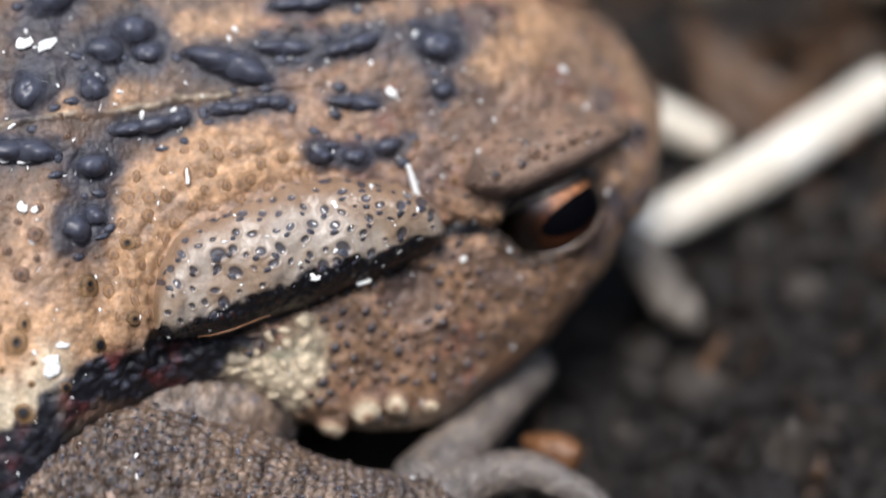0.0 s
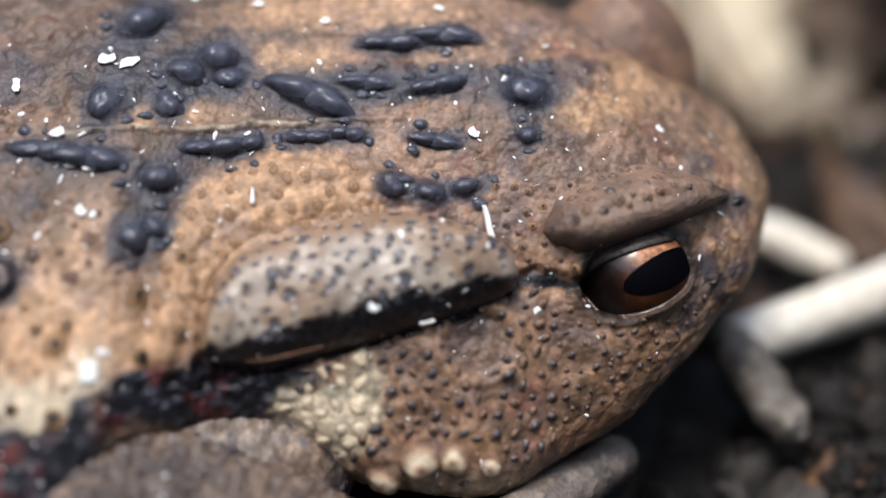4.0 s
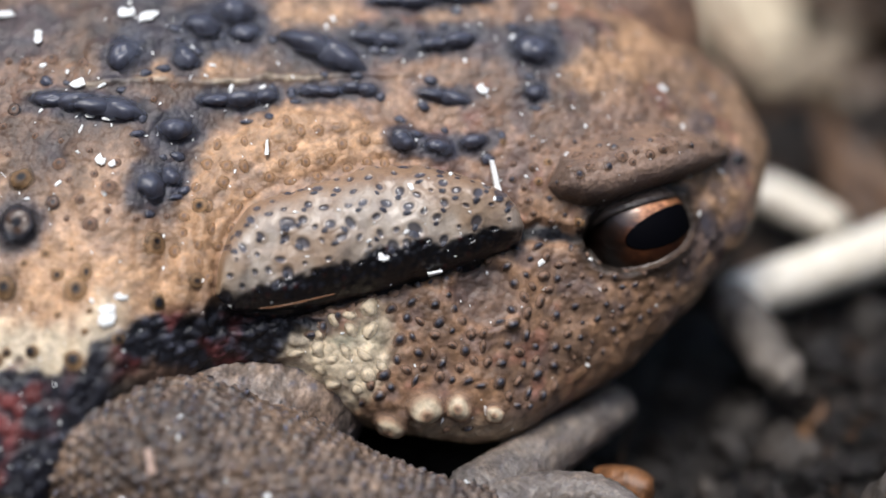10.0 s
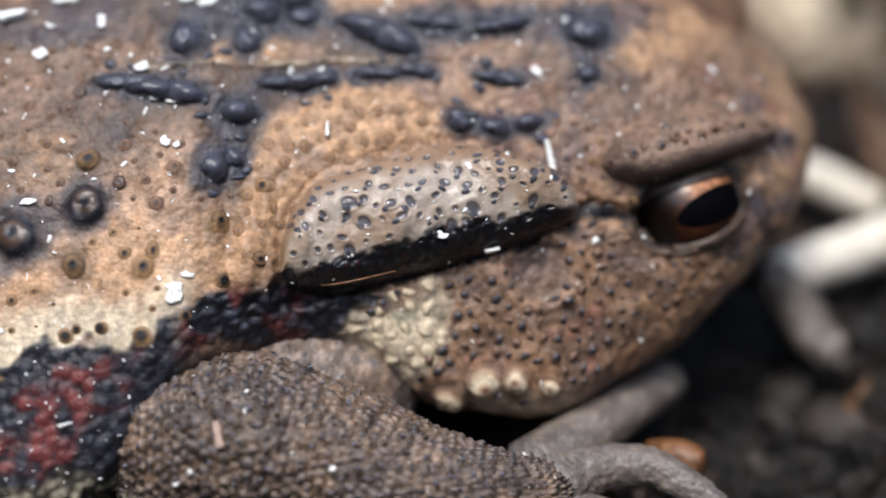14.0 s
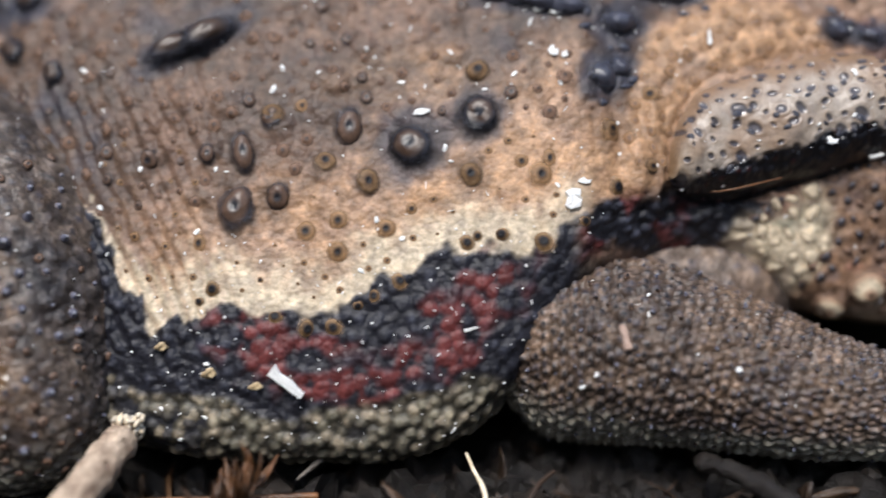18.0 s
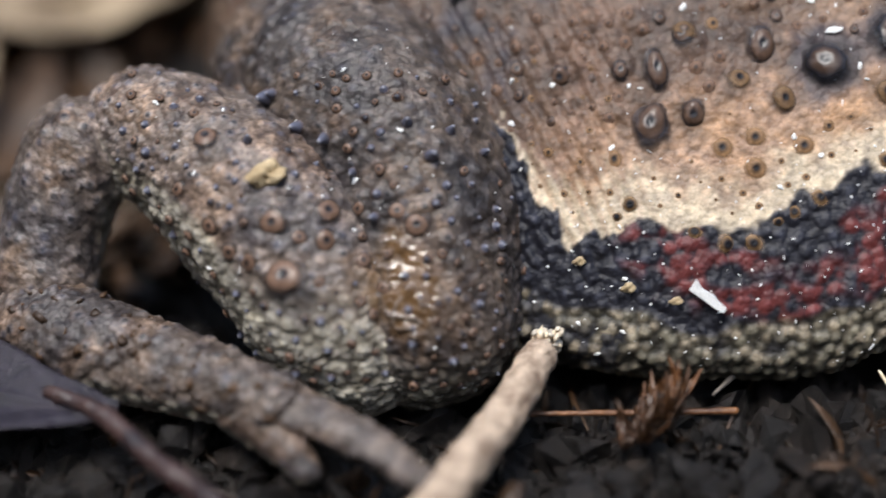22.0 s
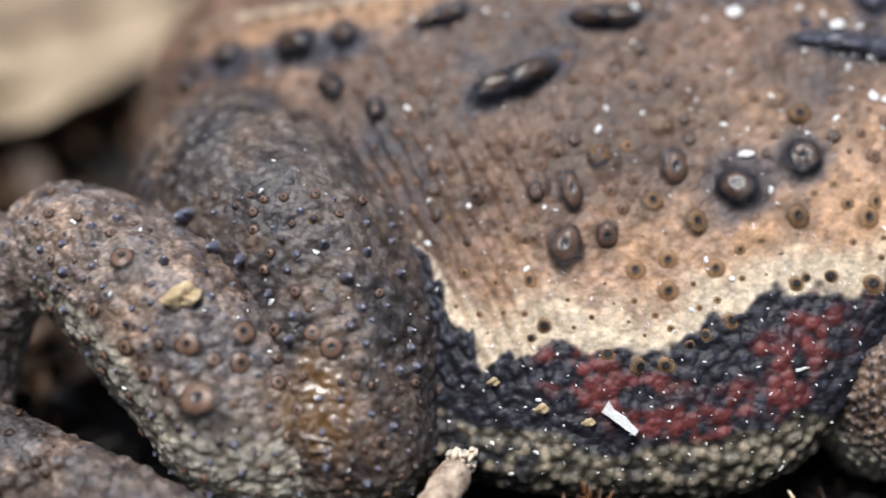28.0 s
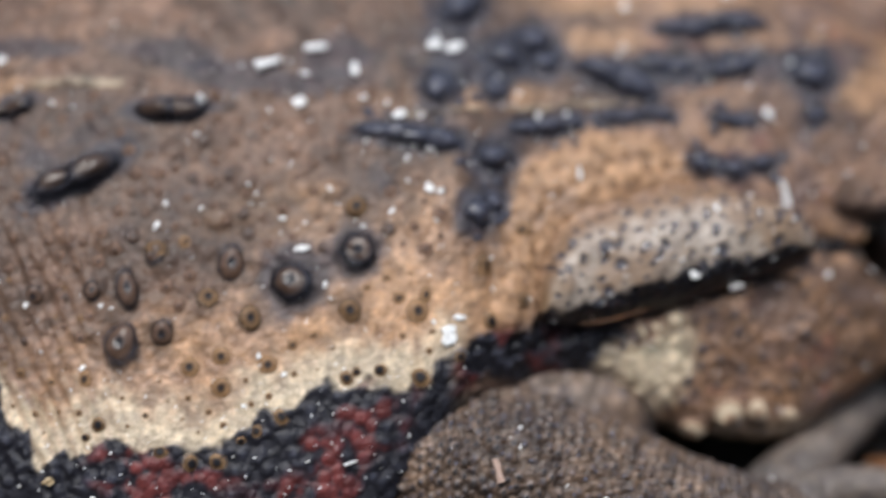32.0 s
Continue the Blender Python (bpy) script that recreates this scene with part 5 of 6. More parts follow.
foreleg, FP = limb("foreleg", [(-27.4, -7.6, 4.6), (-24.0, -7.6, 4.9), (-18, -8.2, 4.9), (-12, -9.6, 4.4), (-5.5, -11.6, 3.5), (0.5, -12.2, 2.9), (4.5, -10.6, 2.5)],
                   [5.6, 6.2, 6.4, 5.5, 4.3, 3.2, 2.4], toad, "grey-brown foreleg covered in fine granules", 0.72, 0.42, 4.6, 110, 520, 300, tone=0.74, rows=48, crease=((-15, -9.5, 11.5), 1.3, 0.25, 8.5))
limb("upper_arm", [(-6, -0.5, 4.8), (-10, -2.8, 5.6), (-15, -4.6, 6.0), (-21, -5.8, 5.6)], [3.4, 4.2, 4.5, 4.2], toad, "brown folded upper arm", 1.0, 0.22, -5, 120, 140, 100)
limb("toe", [(1.0, -10.8, 3.0), (5.6, -5.9, 2.8), (9.4, -2.0, 2.8), (12.0, 0.4, 2.9), (13.6, 1.8, 2.2)], [2.6, 2.2, 1.8, 1.6, 1.2], foreleg, "grey slender toe", 0.5, 0.1, -5, 130, 120, 60, dusty=0.5, tone=0.8)
limb("toe", [(2.4, -11.2, 2.9), (6.6, -9.3, 3.3), (10, -9.1, 3.4), (13, -10.6, 2.7), (16.4, -13.6, 1.2)], [2.4, 1.6, 1.3, 1.15, 0.8], foreleg, "grey slender toe", 0.5, 0.1, -5, 140, 120, 60, dusty=0.5, tone=0.8)
limb("toe", [(2, -12.2, 2.2), (6, -12.0, 1.8), (9, -13.0, 1.2), (11, -14.6, 0.6)], [1.9, 1.3, 1.0, 0.6], foreleg, "grey slender toe", 0.5, 0.1, -5, 145, 90, 48, dusty=0.5, tone=0.8)

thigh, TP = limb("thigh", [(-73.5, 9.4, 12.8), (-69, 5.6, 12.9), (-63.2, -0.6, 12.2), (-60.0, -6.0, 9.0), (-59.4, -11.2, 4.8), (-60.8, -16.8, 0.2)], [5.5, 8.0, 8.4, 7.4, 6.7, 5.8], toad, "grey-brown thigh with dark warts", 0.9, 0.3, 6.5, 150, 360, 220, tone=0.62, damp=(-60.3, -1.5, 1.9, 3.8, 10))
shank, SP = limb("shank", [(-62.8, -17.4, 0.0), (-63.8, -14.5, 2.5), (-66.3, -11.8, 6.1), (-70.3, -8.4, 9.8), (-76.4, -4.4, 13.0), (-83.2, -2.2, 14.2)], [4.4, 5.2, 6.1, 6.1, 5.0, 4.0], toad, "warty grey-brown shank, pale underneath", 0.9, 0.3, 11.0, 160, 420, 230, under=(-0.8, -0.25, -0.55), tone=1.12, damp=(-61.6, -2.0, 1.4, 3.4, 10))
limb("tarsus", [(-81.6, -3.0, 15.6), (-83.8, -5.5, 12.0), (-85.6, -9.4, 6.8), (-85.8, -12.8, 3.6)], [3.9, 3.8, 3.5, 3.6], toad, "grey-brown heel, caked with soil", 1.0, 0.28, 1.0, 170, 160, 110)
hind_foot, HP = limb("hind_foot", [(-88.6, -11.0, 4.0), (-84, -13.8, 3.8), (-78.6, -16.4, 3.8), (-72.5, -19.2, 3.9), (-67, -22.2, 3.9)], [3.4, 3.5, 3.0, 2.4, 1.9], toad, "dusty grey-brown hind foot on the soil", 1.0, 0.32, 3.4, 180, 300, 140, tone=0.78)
limb("toe", [(-70.5, -20.0, 4.2), (-66, -22.6, 4.0), (-62, -25.2, 3.8), (-58.2, -28.6, 3.2)], [2.2, 1.5, 1.2, 0.7], hind_foot, "grey flat toe", 0.6, 0.2, -5, 190, 120, 60, dusty=0.12, tone=0.8, flat=0.62)
limb("toe", [(-72.5, -19.6, 3.2), (-68.5, -23.0, 2.6), (-66.0, -25.6, 1.4)], [1.8, 1.3, 0.8], hind_foot, "grey flat toe", 0.7, 0.12, 2.0, 195, 90, 48, tone=0.7)


class Several:
    """Several skins taken as one."""
    def __init__(self, trees):
        self.trees = trees

    def ray_cast(self, start, way):
        best = (None, None, None, 1e9)
        for t in self.trees:
            hit = t.ray_cast(start, way)
            if hit[0] is not None and hit[3] < best[3]:
                best = hit
        return best


LEG_TREE = Several([tree_of(TP), tree_of(SP)])
stud("ring_wart", LEG_WARTS, LEGRING, LEG_TREE, shank, 0.38, "brown wart with a dark pore")
stud("spine_wart", [(u, v, a * 0.7, b * 0.7, deg) for u, v, a, b, deg in LEG_SPINES], SPINE, LEG_TREE, thigh, 1.5, "blue-grey pointed wart")
rng = random.Random(21)
stud("leg_tubercle", [(u, v, *(2 * [rng.uniform(0.22, 0.5)]), 0) for u, v in scatter(270, (-80, -50, -8, 13), 1.0, lambda u, v: True, 22, LEG_WARTS + LEG_SPINES)], LEGRING[:2] + SPINE[:2] + CHEEKW[:1] + LEGRING[2:] + SPINE[2:], LEG_TREE, shank, 0.75)
ARM_TREE = tree_of(FP)
stud("arm_spine", [(u, v, *(2 * [rng.uniform(0.12, 0.26)]), 0) for u, v in scatter(300, (-27.5, 3, -9, 8), 0.8, lambda u, v: True, 23)], CHEEKW[:2] + SPINE, ARM_TREE, foreleg, 1.4)
nostril_at, nostril_n = on_skin(20.9, 20.4, BODY_TREE)
ob = part("nostril", dome("nostril", [BLUE, INK * 0.4, INK * 0.3], 99, 0.5, 0.1, 7, 14), None, toad, "small dark nostril")
ob.matrix_basis = set_on(nostril_at, nostril_n, 30, 0.6, 0.4, 0.25)
ALL_TREE = Several([BODY_TREE, GLAND_TREE, LID_TREE, ARM_TREE] + LEG_TREE.trees)


# ---- white grains lying on the toad ----
def flake(name, seed, thick=0.3, ragged=0.28):
    """A thin angular chip: an uneven outline with a flat top and a broken rim."""
    r2 = random.Random(seed)
    n = 9
    rim = [(1 - ragged + r2.uniform(-ragged, ragged), 2 * math.pi * (k + r2.uniform(-0.3, 0.3)) / n) for k in range(n)]
    vs = [(r * math.cos(a), r * math.sin(a), z * thick) for z in (0, 0.7) for r, a in rim]
    vs += [(0.55 * r * math.cos(a + 0.2), 0.55 * r * math.sin(a + 0.2), thick * (1 + r2.uniform(-0.3, 0.4))) for r, a in rim]
    fs = [list(range(n))[::-1], list(range(2 * n, 3 * n))]
    for k in range(n):
        m = (k + 1) % n
        fs += [[k, m, n + m, n + k], [n + k, n + m, 2 * n + m, 2 * n + k]]
    me = bpy.data.meshes.new(name)
    me.from_pydata([(x * MM, y * MM, z * MM) for x, y, z in vs], [], fs)
    me.update()
    return me


def sliver(name, seed):
    """A long splinter, squared off, with ragged ends."""
    r2 = random.Random(seed)
    ks = [-1, -0.55, 0, 0.5, 1]
    rows = [(k, 0.9 - 0.28 * k + r2.uniform(-0.25, 0.1), r2.uniform(-0.15, 0.15)) for k in ks]
    vs = []
    for k, w, o in rows:
        vs += [(k + r2.uniform(-0.08, 0.08), o - w, 0), (k + r2.uniform(-0.08, 0.08), o + w, 0), (k, o + 0.8 * w, 0.9), (k, o - 0.8 * w, 0.9)]
    fs = [[0, 1, 2, 3], [19, 18, 17, 16]]
    for i in range(4):
        for q in range(4):
            p = (q + 1) % 4
            fs.append([4 * i + q, 4 * i + 4 + q, 4 * i + 4 + p, 4 * i + p])
    me = bpy.data.meshes.new(name)
    me.from_pydata([(x * MM, y * MM, z * MM) for x, y, z in vs], [], fs)
    me.update()
    return me


FLAKES = [flake("white_flake", s) for s in range(5)]
SLIVERS = [sliver("white_sliver", s) for s in range(3)]
for me in FLAKES + SLIVERS:
    me.materials.append(CHALK)
for i, (u, v, a, b, deg) in enumerate(CHALK_FLECKS + BACK_FLECKS):
    place, normal = on_skin(u, v, ALL_TREE)
    if place is None:
        continue
    slim = max(a, b) > 2.2 * min(a, b)
    ob = tagged(new("white_flake", SLIVERS[i % 3] if slim else FLAKES[i % 5]), "white chalky splinter lying on the toad's skin" if slim else "white chalky flake lying on the toad's skin", "flake", "white flakes on the toad")
    if slim and b > a:
        a, b, deg = b, a, deg + 90
    ob.matrix_basis = set_on(place + normal * (0.12 + (0.12 * a if slim else 0)), normal, deg, a * (0.8 if slim else 0.9), b * (0.75 if slim else 0.9), 0.8 * min(a, b))
rng = random.Random(31)


def unit_ball(level):
    bm = bmesh.new()
    bmesh.ops.create_icosphere(bm, subdivisions=level, radius=1.0)
    out = np.array([v.co[:] for v in bm.verts]), np.array([[v.index for v in f.verts] for f in bm.faces])
    bm.free()
    return out


def heap(name, spots, mat, squash=(0.5, 1.0), rough=0.35, level=1, faceted=False, bent=0.0):
    """One mesh of many small rough lumps: spots of (matrix without size, radii)."""
    uv, uf = unit_ball(level)
    n = len(spots)
    M = np.array([[list(r) for r in m4] for m4, _ in spots])
    S = np.array([r for _, r in spots])
    Q = np.broadcast_to(uv[None], (n, *uv.shape))
    off = np.arange(n)[:, None, None] * np.array([7.37, 3.71, 1.9])
    W = Q * (1 + rough * (1.3 * vnoise(Q + off, 0.9, 3) + 0.6 * vnoise(Q + off, 0.4, 5) + (0.45 * vnoise(Q + off, 0.2, 6) if level > 1 else 0)))[..., None]
    W = W * S[:, None]
    if bent:
        W[..., 2] += bent * (W[..., 0] ** 2 / S[:, None, 0] + 0.6 * W[..., 1] * vnoise(Q * 0.5 + off, 0.8, 7))
    V = np.einsum("nij,nkj->nki", M[:, :3, :3], W * MM) + M[:, None, :3, 3]
    F = (uf[None] + (np.arange(n) * len(uv))[:, None, None]).reshape(-1, 3)
    me = bpy.data.meshes.new(name)
    me.vertices.add(n * len(uv))
    me.vertices.foreach_set("co", V.astype(np.float32).ravel())
    me.loops.add(F.size)
    me.loops.foreach_set("vertex_index", F.astype(np.int32).ravel())
    me.polygons.add(len(F))
    me.polygons.foreach_set("loop_start", (np.arange(len(F)) * 3).astype(np.int32))
    me.update(calc_edges=True)
    me.polygons.foreach_set("use_smooth", np.full(len(F), not faceted))
    me.materials.append(mat)
    return me


spots = []
for u, v in scatter(620, (-78, 20, -9, 33), 0.6, lambda u, v: rng.random() < 0.45 + 0.55 * (10 < v < 30 and u > -45), 33):
    place, normal = on_skin(u, v, ALL_TREE)
    if place is not None:
        r = rng.choice([0.035, 0.04, 0.045, 0.05, 0.06, 0.07, 0.09, 0.14]) * rng.uniform(0.8, 1.2)
        long = rng.choice([1.2, 1.4, 1.6, 1.8, 1.8, 2.0, 2.2, 2.2, 2.4, 4.0])
        thin = 0.5 if long > 3 else 1.0
        r = min(r, 0.07) if long > 3 else r
        spots.append((set_on(place + normal * 0.05, normal, rng.uniform(0, 180)), (r * long, r * thin, r * 0.6 * thin)))
for u, v in scatter(170, (-50, -24, -7, 7), 0.5, lambda u, v: True, 35):
    place, normal = on_skin(u, v, ALL_TREE)
    if place is not None:
        r = rng.choice([0.03, 0.035, 0.04, 0.05, 0.065])
        spots.append((set_on(place + normal * 0.05, normal, rng.uniform(0, 180)), (r * rng.uniform(1.2, 2.6), r, r * 0.6)))
tagged(new("white_grains", heap("white_grains", spots, CHALK, rough=0.6, faceted=True)), "tiny white grains sprinkled over the toad's skin", "grains", kind="stuff")
place, normal = on_skin(-69.6, 5.7, ALL_TREE)
crumb = tagged(new("soil_crumb", heap("soil_crumb", [(Matrix(), (1, 0.9, 0.7))], CRUMB, rough=0.4, level=4)), "pale yellow crumb resting on the toad's leg", "crumb")
crumb.matrix_basis = set_on(place + normal * 0.3, normal, 15, 1.1, 0.8, 0.9)


# ---- small things stuck to the toad ----
PINK = plain_material("shed_skin", (0.32, 0.2, 0.15), (0.6, 0.44, 0.36), 0.7, 900, 0.15, island=False)


def stick_on(name, me, mat, u, v, tree, deg, a, b, c, label, category, up=0.15):
    place, normal = on_skin(u, v, tree)
    if place is None:
        return
    me.materials.append(mat)
    ob = tagged(new(name, me), label, category)
    ob.matrix_basis = set_on(place + normal * up, normal, deg, a, b, c)


stick_on("skin_flake", sliver("skin_flake", 8), PINK, -18.4, 0.4, ARM_TREE, 105, 0.85, 0.32, 0.2, "pinkish brown flake of shed skin on the foreleg", "flake")
stick_on("white_flake", flake("foreleg_flake", 12), CHALK, -21.1, -2.8, ARM_TREE, 20, 0.34, 0.26, 0.3, "white chalky flake lying on the foreleg", "flake")
stick_on("white_flake", flake("foreleg_flake", 13), CHALK, -20.2, -2.0, ARM_TREE, 60, 0.3, 0.22, 0.3, "white chalky flake lying on the foreleg", "flake")
stick_on("white_flake", flake("foreleg_flake", 14), CHALK, -11.0, -1.8, ARM_TREE, 60, 0.36, 0.26, 0.3, "white chalky flake lying on the foreleg", "flake")
stick_on("yellow_crumb", heap("yellow_crumb", [(Matrix(), (1, 0.9, 0.7))], CRUMB, rough=0.4, level=3), CRUMB, -45.8, -1.7, BODY_TREE, 0, 0.42, 0.36, 0.4, "small yellow crumb stuck to the toad's belly", "crumb")
stick_on("yellow_crumb", heap("yellow_crumb", [(Matrix(), (1, 0.9, 0.7))], CRUMB, rough=0.4, level=3), CRUMB, -49.0, 0.1, BODY_TREE, 0, 0.36, 0.32, 0.4, "small yellow crumb stuck to the toad's belly", "crumb")
stick_on("yellow_crumb", heap("yellow_crumb", [(Matrix(), (1, 0.8, 0.6))], CRUMB, rough=0.4, level=3), CRUMB, -42.7, -2.6, BODY_TREE, 0, 0.4, 0.3, 0.3, "small yellow crumb stuck to the toad's belly", "crumb")
fibre = []
for u, v in ((-12.2, 10.3), (-11.0, 10.35), (-9.6, 10.6), (-8.2, 10.9), (-7.0, 11.2)):
    place, normal = on_skin(u, v, Several([BODY_TREE, GLAND_TREE]))
    fibre.append(tuple(place + normal * 0.3))
FP0, FN0, _s = sweep(fibre, [0.03, 0.06, 0.07, 0.06, 0.03], 40, 8)
ob = tagged(new("plant_fibre", grid_mesh("plant_fibre", FP0)), "thin dry brown plant fibre lying below the gland", "fibre")
ob.data.materials.append(SEED)
FOOT_TREE = tree_of(HP)
specks = []
for u, v in scatter(150, (-90, -68, -14, 2), 0.5, lambda u, v: True, 51):
    place, normal = on_skin(u, v, FOOT_TREE)
    if place is not None:
        r = rng.choice([0.12, 0.16, 0.2, 0.3])
        specks.append((set_on(place, normal, rng.uniform(0, 180)), (r * rng.uniform(1, 2.4), r, r)))
tagged(new("soil_specks", heap("soil_specks", specks, LITTER, rough=0.7)), "specks of soil and fibre caked on the hind foot", "soil specks", kind="stuff")


# ---- the ground ----
def spaced(lo, hi, step, far):
    core = np.arange(lo, hi + step / 2, step)
    g, out = step, []
    while (out[-1] if out else 0) < far:
        g *= 1.22
        out.append((out[-1] if out else 0) + g)
    out = np.array(out)
    return np.concatenate([lo - out[::-1], core, hi + out])


def soil_height(P):
    f1, f2, who = cells(P, 5.5, 201)
    c1, c2, w2 = cells(P, 2.2, 205)
    h = 1.5 * fbm(P, 22, 4, 200) + 1.6 * smooth(0.75, 0.2, f1) * who + 0.8 * smooth(0.7, 0.2, c1) * w2 + 0.35 * fbm(P, 1.2, 3, 209)
    return h - 2.2


gx, gy = spaced(-125, 62, 0.7, 3000), spaced(-48, 100, 0.7, 3000)
G = np.stack(np.meshgrid(gx, gy, indexing="ij") + [np.zeros((len(gx), len(gy)))], -1)
calm = smooth(0, 6, np.maximum(np.maximum(-100 - G[..., 0], G[..., 0] - 24), np.maximum(-14 - G[..., 1], G[..., 1] - 55)))
gz = soil_height(G)
away = smooth(400, 120, np.hypot(G[..., 0] + 30, G[..., 1] - 20))
G[..., 2] = gz * away - 1.6 * (1 - calm)
ground = tagged(new("ground", grid_mesh("ground", G[:, ::-1], ring=False)), "dark crumbly moist garden soil", "soil", kind="structure")
ground.data.materials.append(SOIL)


# an added ring in place of shady undergrowth, out of view, that leaves only the upper sky open
ra = np.linspace(0, 2 * np.pi, 180, endpoint=False)
rz = np.linspace(-0.05, 1.35, 24)
ring = np.stack(np.broadcast_arrays(1700 * np.cos(ra)[None], 1700 * np.sin(ra)[None], 1000 * rz[:, None]), -1).copy()
ring[..., :2] *= (1 + 0.1 * fbm(ring, 300, 4, 400))[..., None]
ring[..., 2] += 120 * fbm(ring, 400, 3, 410) * (rz[:, None] > 0.3)
sky_blocker = tagged(new("backdrop", grid_mesh("backdrop", ring, tip=False)), "added dark green-brown ring, out of view, that blocks the low sky", "undergrowth", kind="structure")
sky_blocker.data.materials.append(BLOCKER_DARK)


def soil_at(x, y):
    i, j = int(np.argmin(abs(gx - x))), int(np.argmin(abs(gy - y)))
    return G[i, j, 2]


rng = random.Random(41)


def tumbled(x, y, z):
    return Matrix.Translation(Vector((x, y, z)) * MM) @ Euler((rng.uniform(0, 6.3), rng.uniform(0, 6.3), rng.uniform(0, 6.3))).to_matrix().to_4x4()


def clear_of_toad(x, y, r):
    if -100 < x < 24:
        mid, half = curve(ST_X, ST_MID, np.array([x]))[0], curve(ST_X, ST_HALF, np.array([x]))[0]
        if abs(y - mid) < half * 0.9:
            return False
    return True


def crumbs(count, sizes, flat=0.8):
    out = []
    while len(out) < count:
        if rng.random() < 0.62:
            x, y = rng.uniform(-112, 32), rng.gauss(-20, 7)
        else:
            x, y = rng.uniform(8, 60), rng.uniform(-20, 70)
        r = rng.choice(sizes) * rng.uniform(0.7, 1.3)
        if y < -46 or not clear_of_toad(x, y, r):
            continue
        out.append((tumbled(x, y, soil_at(x, y) + r * 0.3), (r, r * rng.uniform(0.6, 1), r * rng.uniform(0.5, flat))))
    return out


tagged(new("soil_crumbs", heap("soil_crumbs", crumbs(6200, [0.15, 0.22, 0.3, 0.4, 0.5, 0.6, 0.8, 1.1, 1.6]), CLOD, rough=1.0, level=2, faceted=True)), "loose dark soil crumbs and clods", "soil crumbs", kind="stuff")
tagged(new("leaf_litter", heap("leaf_litter", [(m, (a * 1.8, b * 0.9, c * 0.25)) for m, (a, b, c) in crumbs(600, [0.4, 0.6, 0.8, 1.2])], MULCH, rough=0.8, level=2, bent=0.3)), "brown fragments of rotting leaves in the soil", "litter", kind="stuff")
tagged(new("pale_grains", heap("pale_grains", crumbs(120, [0.15, 0.22, 0.3, 0.45]), SAND)), "scattered pale sand grains on the soil", "grains", kind="stuff")
tagged(new("rootlets", heap("rootlets", [(m, (a * 4.5, a * 0.13, a * 0.13)) for m, (a, b, c) in crumbs(150, [0.5, 0.8, 1.0])], LITTER, rough=0.3, level=2, bent=0.45)), "fine brown rootlets in the soil", "rootlets", kind="stuff")


def far_bits(count, sizes, keep_off=False):
    out = []
    while len(out) < count:
        side = rng.random()
        x, y = (rng.uniform(-135, -78), rng.uniform(-5, 85)) if side < 0.4 else (rng.uniform(24, 95), rng.uniform(0, 115)) if side < 0.9 else (rng.uniform(-80, 30), rng.uniform(60, 120))
        if keep_off and x > 15 and y < 42:
            continue
        r = rng.choice(sizes) * rng.uniform(0.7, 1.3)
        if x < 60 and y < 28 and x > 20:
            r *= 0.45
        tilt = Euler((rng.uniform(-0.5, 0.5), rng.uniform(-0.5, 0.5), rng.uniform(0, 6.3))).to_matrix().to_4x4()
        out.append((Matrix.Translation(Vector((x, y, soil_at(x, y) + 0.5 + rng.uniform(0, 1.2))) * MM) @ tilt, (r, r * rng.uniform(0.35, 0.8), r * rng.uniform(0.04, 0.1))))
    return out


tagged(new("brown_litter", heap("brown_litter", far_bits(620, [1.5, 2.2, 3.0, 4.2, 6.0]), LITTER, rough=0.8, level=2, bent=0.35)), "brown rotting leaf scraps strewn over the soil", "litter", kind="stuff")
tagged(new("tan_litter", heap("tan_litter", far_bits(110, [1.2, 2.0, 3.0, 4.5, 6.5], True), DEAD_LEAF, rough=0.8, level=2, bent=0.35)), "dry tan leaf scraps strewn over the soil", "litter", kind="stuff")


for _ in range(60):
    x, y, r = rng.uniform(17, 55), rng.uniform(-24, 24), rng.choice([0.7, 1.0, 1.4, 2.0])
    bit = (tumbled(x, y, soil_at(x, y) + r * 0.35), (r * rng.uniform(1, 1.8), r, r * rng.uniform(0.4, 0.7)))
    tagged(new("bark_fragment", heap("bark_fragment", [bit], OLDBARK, rough=0.7, level=3)), "crumbling dark grey-brown bark fragment on the soil", "bark", "bark fragments on the soil")


def rod(points, radii, n=60, m=20, rough=0.1, seed=300, up=(0, 0, 1)):
    P, N, s = sweep(points, radii, n, m, 1.0, up)
    P = P + N * (rough * (fbm(P, 1.6, 3, seed) + 0.6 * fbm(P * np.array([1, 1, 1]), 0.5, 2, seed + 3)))[..., None]
    return P


# broken twig in front of the toad
tw = rod([(-51.3, -15.2, 4.2), (-52.3, -17.6, 3.8), (-53.8, -20.8, 3.2), (-57.0, -26.6, 2.8), (-61, -33.7, 1.8), (-63.5, -38, 0.2)], [1.15, 1.25, 1.3, 1.45, 1.55, 1.5], 190, 56, 0.26)
twig = tagged(new("broken_twig"), "pale brown broken twig lying on the soil", "twig")
part("stem", grid_mesh("twig_stem", tw), WOOD, twig)
fr = [(Matrix.Translation(Vector((-51.2 + rng.uniform(-0.9, 0.9), -15.2 + rng.uniform(-0.3, 0.4), 4.3 + rng.uniform(-0.8, 0.9))) * MM) @ Euler((rng.uniform(-0.9, 0.9), rng.uniform(-0.9, 0.9), radians(62))).to_matrix().to_4x4(), (rng.uniform(0.25, 0.5), rng.uniform(0.15, 0.3), 0.18)) for _ in range(60)]
part("splintered_end", heap("splintered_end", fr, SAND), None, twig, "pale splintered end of the twig")

